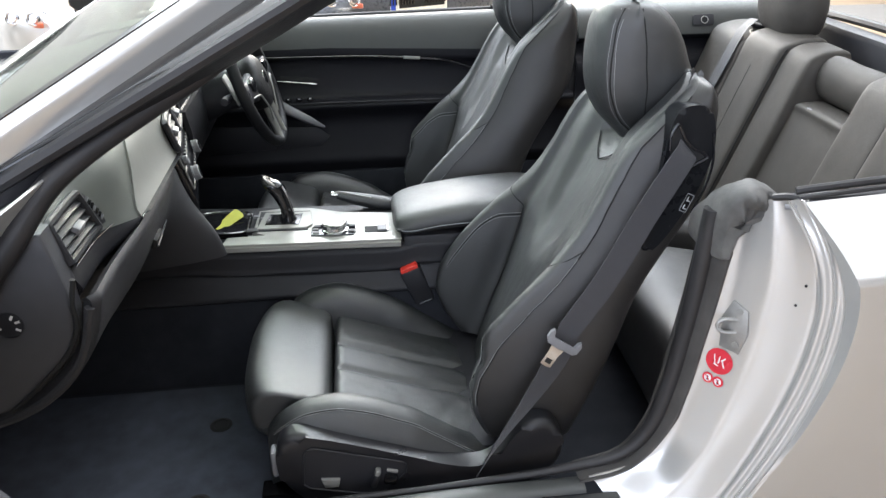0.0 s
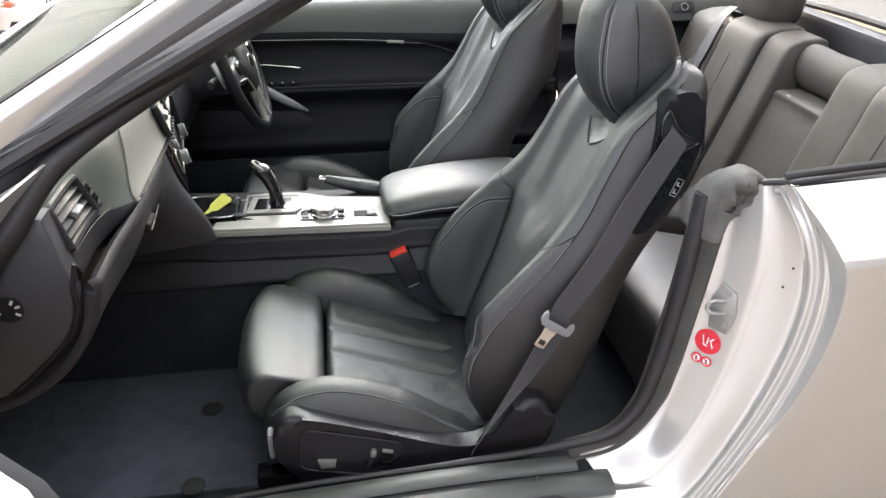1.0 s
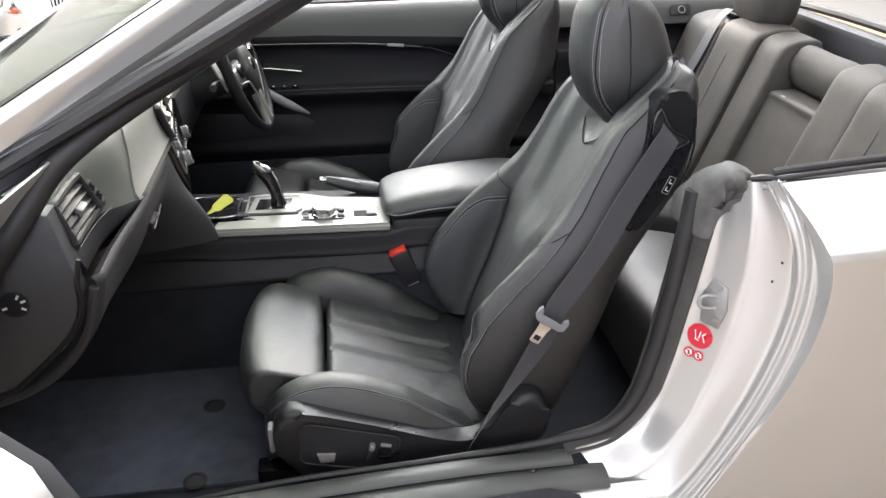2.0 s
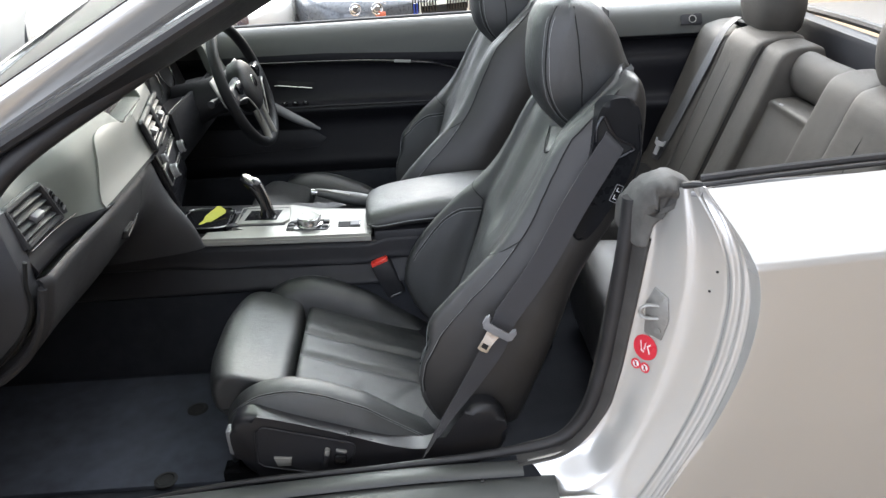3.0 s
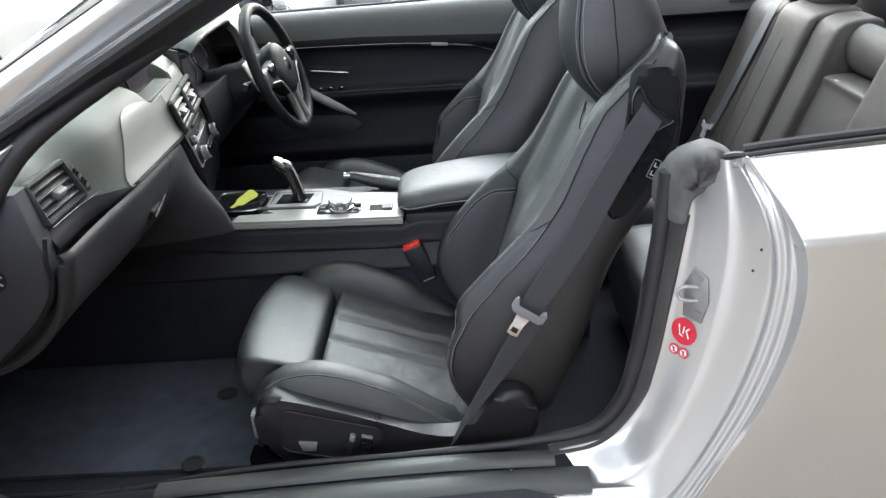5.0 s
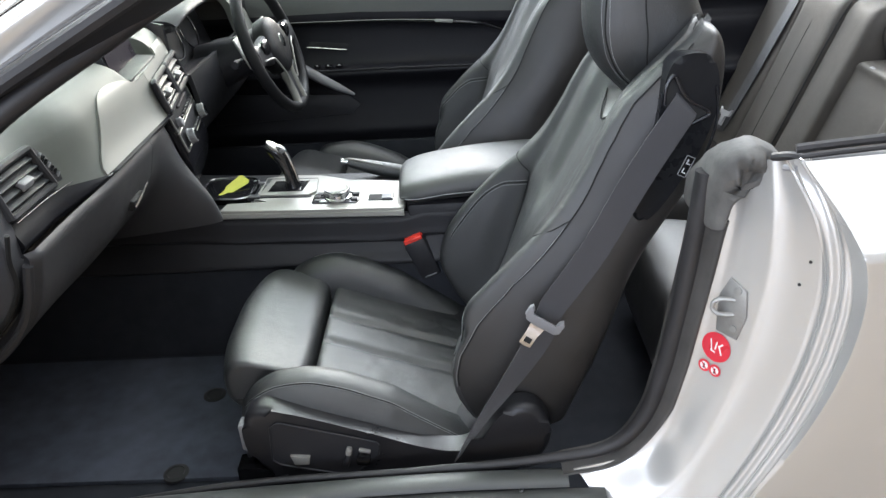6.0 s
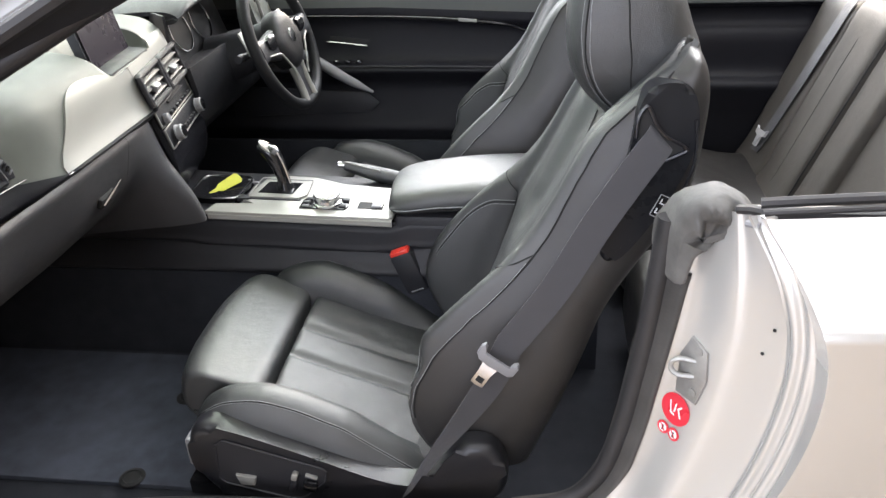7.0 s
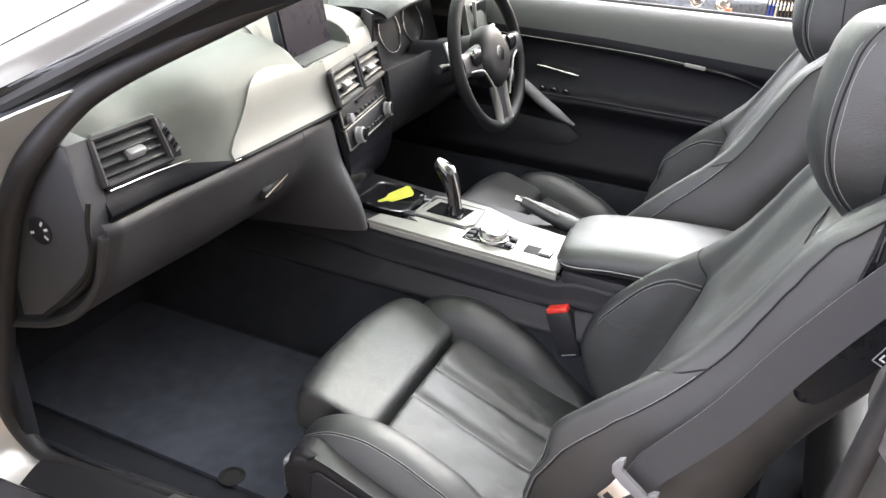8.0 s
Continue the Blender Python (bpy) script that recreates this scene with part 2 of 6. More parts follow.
def turned(profile, o, axis, n=28):
    """A solid of revolution: profile of (radius, height) along axis from o."""
    o, a = np.array(o, float), np.array(Vector(axis).normalized())
    s = np.cross(a, (0, 0, 1) if abs(a[2]) < 0.9 else (1, 0, 0))
    s /= np.linalg.norm(s)
    w = np.cross(a, s)
    return grid([[o + a * h + r * (np.cos(q) * s + np.sin(q) * w) for q in np.linspace(0, 2 * np.pi, n, endpoint=False)] for r, h in profile], True, True)


def part(name, geo, material, parent=None, label="", sharp=38):
    """Links mesh data or a bmesh as one mesh object under a thing or a part."""
    me = bpy.data.meshes.new(name)
    if isinstance(geo, bmesh.types.BMesh):
        bm = geo
    else:
        me.from_pydata(geo[0], [], geo[1])
        bm = bmesh.new()
        bm.from_mesh(me)
    bmesh.ops.recalc_face_normals(bm, faces=bm.faces)
    bm.to_mesh(me)
    bm.free()
    me.materials.append(material)
    me.polygons.foreach_set("use_smooth", [True] * len(me.polygons))
    me.set_sharp_from_angle(angle=radians(sharp))
    ob = new(name, me)
    if parent:
        ob.parent = parent
        ob.matrix_parent_inverse = (Matrix.Translation(parent.location) if parent.type == "EMPTY" else Matrix()).inverted()
    if label:
        ob["label"] = label
    return ob


def thing(name, base, label, category, group="", kind=""):
    ob = new(name)
    ob.location = base
    ob.empty_display_size = 0.1
    return tagged(ob, label, category, group, kind)


# ================= the showroom =================


def setting(name, geo, material, label, category):
    return tagged(part(name, geo, material), label, category, kind="structure")


setting("ground", box((0, 0, -0.1), (24, 22, 0.2), 0), CONCRETE, "taupe polished concrete showroom floor", "floor")
setting("wall_north", box((0, 8.1, 2.1), (18, 0.2, 4.2), 0), WALLPAINT, "pale painted showroom wall behind the parked cars", "wall")
setting("wall_south", box((0, -7.1, 2.1), (18, 0.2, 4.2), 0), WALLPAINT, "pale painted showroom wall", "wall")
setting("wall_east", box((9.1, 0.5, 2.1), (0.2, 15.0, 4.2), 0), WALLPAINT, "pale painted showroom wall", "wall")
setting("wall_west", box((-9.1, 0.5, 2.1), (0.2, 15.0, 4.2), 0), WALLPAINT, "pale painted showroom wall", "wall")
setting("ceiling", box((0, 0.5, 4.3), (18.4, 15.4, 0.2), 0), CEIL, "white showroom ceiling", "ceiling")

BEAM = mat("beam_steel", (0.10, 0.10, 0.105), 0.6, scale=6, var=0.2)
for x in (-7.2, -5.0, -2.8, -0.6, 1.6, 3.8, 6.0, 8.2):
    setting("ceiling_beam", box((x, 0.5, 4.14), (0.28, 15.0, 0.12), 0.01), BEAM, "dark grey steel ceiling beam", "beam")

# ================= body of the convertible =================
BODY = thing("convertible_car", (0.6, -0.8, 0.0), "white two-door convertible with its roof down and passenger side open", "car")

# door opening: inner edge of the rear jamb from the belt down to the sill, and its outer edge
JAMB_IN = [(0.688, -0.735, 0.925), (0.673, -0.735, 0.86), (0.663, -0.735, 0.77), (0.648, -0.735, 0.66), (0.630, -0.735, 0.55), (0.604, -0.735, 0.455), (0.56, -0.735, 0.400), (0.47, -0.738, 0.374)]
JAMB_OUT = [(0.723, -0.825, 0.958), (0.768, -0.868, 0.885), (0.790, -0.888, 0.81), (0.787, -0.895, 0.70), (0.756, -0.893, 0.57), (0.694, -0.887, 0.42), (0.638, -0.878, 0.30), (0.574, -0.86, 0.21)]
JAMB_STEP = [(0, 0), (0.05, -0.006), (0.12, -0.009), (0.40, -0.010), (0.45, -0.014), (0.55, -0.018), (0.71, -0.021), (0.755, -0.0215), (0.785, -0.0145), (0.815, -0.0135), (0.84, -0.0185), (0.862, -0.0188), (0.89, -0.0100), (0.918, -0.0092), (0.94, -0.0125), (0.958, -0.0122), (0.978, -0.006), (1.0, -0.006)]


def jamb():
    a, b = crv(JAMB_IN, 40), crv(JAMB_OUT, 40)
    rows = []
    for i, (p, q) in enumerate(zip(a, b)):
        d = q - p
        fade = min(1.0, i / 11)
        nrm = np.array((d[1], -d[0], 0.0))
        nrm /= np.linalg.norm(nrm)
        rows.append([p + d * f + nrm * o * (fade if f > 0.74 else 1.0) - nrm * 0.022 * (1 - fade) * max(0.0, math.sin(math.pi * (f - 0.74) / 0.26)) * (f > 0.74) for f, o in crv(JAMB_STEP, 90)])
    return np.array(rows)


JAMB = jamb()
part("door_jamb", thick(JAMB, 0.004, (1.2, 0, 0.6)), PAINT, BODY, "white painted door jamb with pressed ridges", sharp=85)


def side_y(z):
    """Half width of the body at a height."""
    return -float(np.interp(z, (0.0, 0.2, 0.35, 0.55, 0.72, 0.860, 0.868, 0.885, 0.92, 0.955, 0.97), (0.83, 0.850, 0.872, 0.895, 0.908, 0.914, 0.910, 0.895, 0.864, 0.832, 0.815)))


def quarter_panel():
    edge = crv(JAMB_OUT, 200)[::-1]
    rows = []
    for z in [*np.linspace(0.959, 0.89, 12), *np.linspace(0.884, 0.84, 14), *np.linspace(0.83, 0.22, 70)]:
        x0, y0 = float(np.interp(z, edge[:, 2], edge[:, 0])), float(np.interp(z, edge[:, 2], edge[:, 1]))
        row = [(x0, y0 + 0.006, z), (x0 + 0.003, side_y(z) + 0.001, z), (x0 + 0.007, side_y(z), z)]
        row += [(x0 + (2.2 - x0) * f, side_y(z), z + 0.07 * f * float(np.interp(z, (0.5, 0.8), (0, 1)))) for f in (0.05, 0.12, 0.25, 0.5, 0.75, 1.0)]
        rows.append(row)
    return np.array(rows)


part("rear_quarter_panel", thick(quarter_panel(), 0.003, (1.2, 0, 0.6)), PAINT, BODY, "white rear quarter panel with a shoulder crease", sharp=50)

# belt seals along the top of the quarter panel
for dy, dz, r in ((-0.813, 0.9655, 0.004), (-0.799, 0.971, 0.0065)):
    part("belt_seal", tube([(0.728, dy + 0.004, dz - 0.008), (0.75, dy, dz - 0.004), (1.0, dy, dz + 0.012), (1.6, dy + 0.01, dz + 0.03), (2.2, dy + 0.03, dz + 0.04)], r, 8, 30), RUBBER, BODY)
part("side_trim", box((1.475, -0.712, 0.59), (1.50, 0.03, 0.66), 0.012), PLASTIC, BODY)

# sill: seal, scuff strip, dark outer cover, painted flank


def along(prof, x0, x1, m=20, dip=0.0):
    """A profile of (y, z) drawn out along x; dip: its fall towards the front."""
    return np.array([[(x, y, z - dip * max(0.0, 0.30 - x) ** 1.4) for y, z in prof] for x in np.linspace(x0, x1, m)])


part("sill_lining", thick(along(crv([(-0.68, 0.325, 0), (-0.70, 0.342, 0), (-0.725, 0.350, 0), (-0.750, 0.350, 0), (-0.790, 0.335, 0)], 12)[:, :2], -0.60, -0.30, dip=0.075), 0.006, (0, -0.73, 0)), PLASTIC, BODY)
part("scuff_strip", thick(along(crv([(-0.712, 0.350, 0), (-0.722, 0.362, 0), (-0.745, 0.366, 0), (-0.757, 0.362, 0), (-0.760, 0.356, 0)], 16)[:, :2], -0.30, 0.46, dip=0.075), 0.006, (0, -0.73, 0)), SCUFF, BODY, "grey sill scuff strip")
part("sill_edge", thick(along(crv([(-0.757, 0.350, 0), (-0.775, 0.352, 0), (-0.800, 0.348, 0), (-0.812, 0.338, 0)], 16)[:, :2], -0.30, 0.52, dip=0.075), 0.006, (0, -0.73, 0)), SCUFF, BODY, "grey sill edge")
part("sill_cover", prism([(-0.62, 0.0), (0.40, 0.0), (0.455, 0.02), (0.47, 0.05), (0.465, 0.12), (-0.62, 0.12)], (0, -0.811, 0.331), (1, 0, 0.055), (0, -0.55, -0.84), 0.006, 0.003), PLASTIC, BODY, "black plastic sill cover")
part("sill_panel", thick(along(crv([(-0.80, 0.335, 0), (-0.83, 0.315, 0), (-0.865, 0.25, 0), (-0.87, 0.15, 0)], 14)[:, :2], -0.62, 0.66, dip=0.075), 0.004, (0, -0.5, 0)), PAINT, BODY, "white painted sill panel")
part("plug", turned([(0.004, 0), (0.0045, 0.001), (0.003, 0.002)], (0.379, -0.763, 0.3545), (0, -0.2, 1), 12), GLOSS, BODY)

# door seal all round the opening
SEAL = [(0.648, -0.706, 0.90), (0.644, -0.708, 0.83), (0.638, -0.710, 0.75), (0.627, -0.712, 0.65), (0.611, -0.714, 0.55), (0.583, -0.715, 0.455), (0.535, -0.714, 0.402), (0.43, -0.712, 0.377), (0.2, -0.71, 0.357), (-0.1, -0.71, 0.341), (-0.38, -0.714, 0.299), (-0.51, -0.718, 0.281), (-0.615, -0.724, 0.288), (-0.665, -0.732, 0.37), (-0.607, -0.745, 0.56), (-0.514, -0.757, 0.79), (-0.467, -0.757, 0.875), (-0.416, -0.752, 0.938), (-0.355, -0.708, 1.012), (-0.15, -0.625, 1.132), (0.05, -0.545, 1.243), (0.25, -0.466, 1.354)]
part("door_seal", tube(SEAL[:11], [0.016, 0.017, 0.016, 0.014, 0.009, 0.006, 0.006, 0.008], 10, 110, up=(0, 1, 0)), RUBBER, BODY, "black rubber door seal")


def seal_band():
    """The broad flap of the seal down the rear edge of the opening, flat against the jamb."""
    rows = []
    for (x0, z), w in zip(crv([(0.635, 0.836, 0), (0.632, 0.81, 0), (0.626, 0.75, 0), (0.615, 0.66, 0), (0.602, 0.56, 0), (0.580, 0.462, 0), (0.538, 0.400, 0), (0.45, 0.373, 0)], 60)[:, :2], np.interp(np.linspace(0, 1, 60), (0, 0.5, 0.72, 0.86, 1), (0.042, 0.038, 0.034, 0.020, 0.012))):
        k = 0.0 if z > 0.5 else min(1.0, (0.5 - z) / 0.09)
        u, v = 1.0 - 0.75 * k, -0.65 * k
        rows.append([(x0 + u * w * a, y, z + v * w * a) for a, y in ((0.0, -0.690), (0.02, -0.712), (0.10, -0.722), (0.26, -0.724), (0.32, -0.718), (0.38, -0.722), (0.55, -0.733), (0.80, -0.744), (0.94, -0.745), (1.02, -0.736))])
    return np.array([lin(r, 26) for r in rows])


part("seal_flap", thick(seal_band(), 0.004, (0.63, -0.6, 0.65)), SEAL_GREY, BODY, "worn grey rubber seal flap", sharp=60)
part("front_door_seal", tube(SEAL[10:], [0.010, 0.017, 0.019, 0.019, 0.016, 0.014], 10, 90, up=(0, 1, 0)), RUBBER, BODY, "black rubber door seal")

# windscreen pillar: painted skin, gloss channel, rubber, inner lining
LINE_GLASS, LINE_WHITE, LINE_GLOSS, LINE_IN = (-0.527, 0.4153, 1.325, 0.55), (-0.5465, 0.4023, 1.2694, 0.5473), (-0.6652, 0.1315, 1.2352, 0.5198), (-0.5606, 0.3668, 1.1902, 0.4969)


def pillar_band(lines, m=30, x0=-0.62, x1=0.45, n=14):
    return np.array([crv([(x, l[0] + l[1] * x, l[2] + l[3] * x) for l in lines], n) for x in np.linspace(x0, x1, m)])


MID = (-0.5495, 0.404, 1.3100, 0.549)
part("windscreen_pillar", thick(pillar_band([LINE_GLASS, MID, LINE_WHITE]), 0.006, (0, 0, 0.9)), PAINT, BODY, "white painted windscreen pillar")
part("pillar_channel", thick(pillar_band([LINE_WHITE, (-0.6099, 0.2669, 1.2583, 0.5335), LINE_GLOSS]), 0.006, (0, 0, 0.9)), GLOSS, BODY, "gloss black pillar channel")
part("pillar_seal", tube([(x, LINE_GLOSS[0] + LINE_GLOSS[1] * x, LINE_GLOSS[2] + LINE_GLOSS[3] * x) for x in (-0.55, -0.3, 0, 0.2, 0.45)], 0.012, 8, 30), RUBBER, BODY)
part("pillar_lining", thick(pillar_band([LINE_GLOSS, LINE_IN, (-0.5446, 0.3668, 1.2232, 0.4969)]), 0.006, (0, 0, 2.9)), PLASTIC, BODY, "dark pillar lining")


def screen_glass():
    rows = []
    for f in np.linspace(0, 1, 12):
        x = -0.72 + f * 1.1
        y0, z0 = LINE_GLASS[0] + LINE_GLASS[1] * x, LINE_GLASS[2] + LINE_GLASS[3] * x - 0.004
        rows.append([(x - 0.10 * (1 - (y / y0) ** 2), y, z0 + 0.03 * (1 - (y / y0) ** 2)) for y in np.linspace(y0, -y0, 20)])
    return rows


pane = part("windscreen", thick(screen_glass(), 0.005, (0, 0, 0)), TINTED, BODY, "raked windscreen glass")
pane.visible_shadow = False


def frit():
    """The dark painted edge of the windscreen."""
    rows = []
    for x in np.linspace(-0.62, 0.38, 24):
        y0, z0 = LINE_GLASS[0] + LINE_GLASS[1] * x, LINE_GLASS[2] + LINE_GLASS[3] * x
        rows.append([(x - 0.10 * (1 - ((y0 + d) / y0) ** 2), y0 + d, z0 + 0.002 + 0.03 * (1 - ((y0 + d) / y0) ** 2)) for d in np.linspace(0.0, 0.018, 4)])
    return rows


part("windscreen_edge", thick(frit(), 0.002, (0, 0, 0)), GLOSS, BODY, "black painted windscreen edge")
part("scuttle_panel", thick(np.array([[(x + 0.03 * (y / 0.8) ** 2, y, 0.925 - 0.04 * (y / 0.8) ** 2 + 0.10 * (x + 0.84)) for y in np.linspace(-0.82, 0.82, 20)] for x in np.linspace(-0.87, -0.70, 5)]), 0.008, (0, 0, 0)), PLASTIC, BODY, "black scuttle panel below the windscreen")


def bonnet():
    rows = []
    for x in np.linspace(-0.86, -2.2, 12):
        rows.append([(x + 0.08 * (abs(y) / 0.8) ** 2, y, 0.93 - 0.06 * (y / 0.8) ** 2 - 0.09 * ((x + 0.8) / 1.4) ** 2) for y in np.linspace(-0.84, 0.84, 20)])
    return rows


part("bonnet", thick(bonnet(), 0.004, (0, 0, 0)), PAINT, BODY, "white bonnet seen through the windscreen")
part("front_wing", thick(along([(-0.84, 0.87), (-0.875, 0.82), (-0.90, 0.70), (-0.905, 0.5), (-0.89, 0.25)], -0.68, -2.2, 6), 0.004, (0, 0, 0.5)), PAINT, BODY)


def front_jamb():
    rows = []
    for i, p in enumerate(crv(SEAL[10:19], 44)):
        k = min(1.0, 0.12 + (43 - i) / 9)
        d = np.array((p[0] - 0.1, 0.0, p[2] - 0.68))
        d /= np.linalg.norm(d)
        rows.append([p + d * a * k + np.array((0.0, b * k, 0.0)) for a, b in ((0.004, 0.004), (0.018, -0.010), (0.03, -0.03), (0.045, -0.08), (0.06, -0.12), (0.075, -0.16))])
    return rows


part("front_jamb", thick(front_jamb(), 0.004, (-2.0, -0.2, 0.4)), PAINT, BODY, "white painted front door jamb", sharp=60)

# striker, stickers, plugs on the jamb
def on_jamb(x, z):
    """The place on the jamb at x and z, and its directions across, up and outward."""
    i, j = np.unravel_index(np.argmin((JAMB[:, :, 0] - x) ** 2 + (JAMB[:, :, 2] - z) ** 2), JAMB.shape[:2])
    i, j = min(max(i, 1), JAMB.shape[0] - 2), min(max(j, 2), JAMB.shape[1] - 3)
    u = Vector(JAMB[i, j + 2] - JAMB[i, j - 2]).normalized()
    v = Vector(JAMB[i - 1, j] - JAMB[i + 1, j]).normalized()
    w = u.cross(v).normalized()
    if w.y > 0:
        w = -w
    v = w.cross(u)
    return Vector(JAMB[i, j]) + w * 0.0015, u, v, w


def sticker(x, z, r, big):
    c, u, v, w = on_jamb(x, z)
    ring = [(r * math.cos(a), r * math.sin(a)) for a in np.linspace(0, 2 * math.pi, 28, endpoint=False)]
    d = part("warning_sticker", prism(ring, c, u, v, 0.0006), STICKER_RED, BODY, "round red warning sticker")
    if big:
        for pts in ([(-0.46, 0.42), (-0.38, 0.46), (-0.24, -0.22), (-0.30, -0.26)], [(-0.34, -0.22), (-0.02, -0.32), (0.0, -0.42), (-0.36, -0.34)], [(-0.02, 0.38), (0.06, 0.42), (0.02, -0.14), (-0.10, -0.20)], [(0.12, 0.12), (0.40, 0.40), (0.46, 0.32), (0.20, 0.02)], [(0.18, 0.06), (0.26, 0.10), (0.48, -0.38), (0.38, -0.42)]):
            part("symbol", prism([(a * r, b * r) for a, b in pts], c + w * 0.0006, u, v, 0.0004), STICKER_WHITE, d)
    else:
        part("symbol", prism([(0.66 * a, 0.66 * b) for a, b in ring], c + w * 0.0006, u, v, 0.0004), STICKER_WHITE, d)
        part("bar", prism([(-0.5 * r, 0.4 * r), (-0.4 * r, 0.55 * r), (0.5 * r, -0.4 * r), (0.4 * r, -0.55 * r)], c + w * 0.001, u, v, 0.0004), STICKER_RED, d)
        part("figure", prism([(-0.12 * r, 0.4 * r), (0.12 * r, 0.4 * r), (0.15 * r, -0.45 * r), (-0.15 * r, -0.45 * r)], c + w * 0.001, u, v, 0.0003), SEAM, d)


c, u, v, w = on_jamb(0.691, 0.706)
plate = part("striker_plate", prism([(-0.022, -0.045), (0.012, -0.050), (0.024, -0.010), (0.020, 0.030), (-0.006, 0.044), (-0.022, 0.012)], c, u, v, 0.003, 0.001), STEEL, BODY, "zinc door striker plate")
part("striker_loop", tube([c + u * 0.004 + v * 0.011, c + u * -0.014 + w * 0.014 + v * 0.011, c + u * -0.021 + w * 0.018 + v * 0.004, c + u * -0.021 + w * 0.018 - v * 0.006, c + u * -0.014 + w * 0.014 - v * 0.012, c + u * 0.004 - v * 0.012], 0.0036, 8, 30), STEEL, plate)
for du, dv in ((0.008, 0.028), (0.006, -0.034)):
    part("striker_screw", turned([(0.006, 0), (0.006, 0.002), (0.003, 0.0025)], c + u * du + v * dv + w * 0.003, w, 14), STEEL, plate)
sticker(0.677, 0.630, 0.0240, True)
sticker(0.664, 0.591, 0.0098, False)
sticker(0.674, 0.587, 0.0098, False)
for x, z in ((0.755, 0.774), (0.760, 0.813)):
    c, u, v, w = on_jamb(x, z)
    part("jamb_hole", turned([(0.0022, 0), (0.0022, 0.001), (0.001, 0.0012)], c, w, 10), SEAM, BODY)


# soft foam seal at the head of the jamb
BOOT = thing("pillar_end_seal", (0.68, -0.74, 0.83), "wrinkled grey foam rubber seal at the head of the door jamb", "door seal")
HULL = crv([(0.639, 0.828, 0), (0.638, 0.866, 0), (0.644, 0.898, 0), (0.654, 0.928, 0), (0.670, 0.946, 0), (0.692, 0.953, 0), (0.712, 0.948, 0), (0.730, 0.938, 0), (0.745, 0.915, 0), (0.738, 0.893, 0), (0.728, 0.868, 0), (0.718, 0.870, 0), (0.706, 0.880, 0), (0.688, 0.881, 0), (0.678, 0.868, 0), (0.672, 0.846, 0), (0.668, 0.826, 0), (0.655, 0.820, 0), (0.645, 0.822, 0)], 120, True)[:, :2]


def foam():
    """A soft cap over the head of the jamb, crumpled where the roof seal folds into it."""
    mid = crv([(0.655, 0.836, 0), (0.657, 0.866, 0), (0.664, 0.900, 0), (0.690, 0.914, 0), (0.722, 0.900, 0)], 60)[:, :2]
    rows = []
    for f in (0.0, 0.03, 0.08, 0.14, 0.21, 0.29, 0.38, 0.47, 0.56, 0.65, 0.74, 0.83, 0.92, 0.98):
        row = []
        for p in HULL:
            q = mid[np.argmin(((mid - p) ** 2).sum(1))]
            x, z = p * (1 - f) + q * f
            k = float(np.interp(x, (0.668, 0.690), (0.0, 1.0))) * float(np.interp(f, (0.0, 0.15), (0.3, 1.0)))
            y = float(np.interp(x, (0.638, 0.646, 0.656, 0.672), (-0.672, -0.702, -0.722, -0.737))) - 0.022 * math.sqrt(1 - (1 - min(f * 2.6, 1.0)) ** 2) - 0.07 * max(0.0, x - 0.675)
            n3 = Vector((x * 70, z * 55, 3.0))
            fold = math.sin((x - 0.66) * 150 + (z - 0.9) * 95 + 2.2 * noise.noise(n3 * 0.6))
            y -= k * (0.009 * fold + 0.012 * noise.noise(n3 * 0.9) + 0.005 * noise.noise(n3 * 2.4))
            y += 0.026 * k * math.exp(-(((x - 0.693) / 0.014) ** 2 + ((z - 0.902) / 0.016) ** 2))
            y -= 0.0012 * noise.noise(n3 * 1.5)
            row.append((x, y if f else y + 0.024, z))
        rows.append(row)
    return grid(rows, True, True)


part("foam_cap", foam(), RUBBER_GREY, BOOT, sharp=60)
part("drain_tip", tube([(0.716, -0.795, 0.938), (0.729, -0.806, 0.940)], 0.0045, 8, 6), BELT_GREY, BOOT)
part("seal_lip", tube([(0.714, -0.764, 0.940), (0.728, -0.784, 0.949), (0.742, -0.797, 0.950)], 0.006, 8), RUBBER, BOOT)

# carpeted floor, toe board, tunnel flank, rear footwell
setting("car_floor", box((0.05, 0.0, 0.225), (2.3, 1.40, 0.03), 0.01), CARPET, "black carpeted car floor", "floor")
setting("toe_board", box((-1.02, 0.0, 0.45), (0.05, 1.45, 0.62), 0.01, (0, -28, 0)), CARPET, "black carpeted toe board", "carpet")
setting("side_carpet", box((0.0, -0.705, 0.258), (1.35, 0.012, 0.078), 0.004), CARPET, "black carpet on the sill", "carpet")
setting("side_carpet_front", box((-0.86, -0.72, 0.55), (0.46, 0.03, 0.66), 0.01), CARPET, "black carpeted kick panel", "carpet")
setting("side_carpet_far_front", box((-0.86, 0.735, 0.55), (0.50, 0.03, 0.70), 0.01), CARPET, "black carpeted kick panel", "carpet")
setting("carpet_far_side", box((0.0, 0.70, 0.34), (2.0, 0.02, 0.24), 0.004), CARPET, "black carpet on the far sill", "carpet")
MATT = thing("floor_mat", (-0.45, -0.40, 0.24), "black carpet floor mat with round fixings", "floor mat")
part("mat_carpet", prism([(-0.92, -0.60), (-0.16, -0.60), (-0.13, -0.57), (-0.13, -0.22), (-0.18, -0.19), (-0.92, -0.19)], (0, 0, 0.241), (1, 0, 0), (0, 1, 0), 0.010, 0.004), MAT_LIT, MATT)
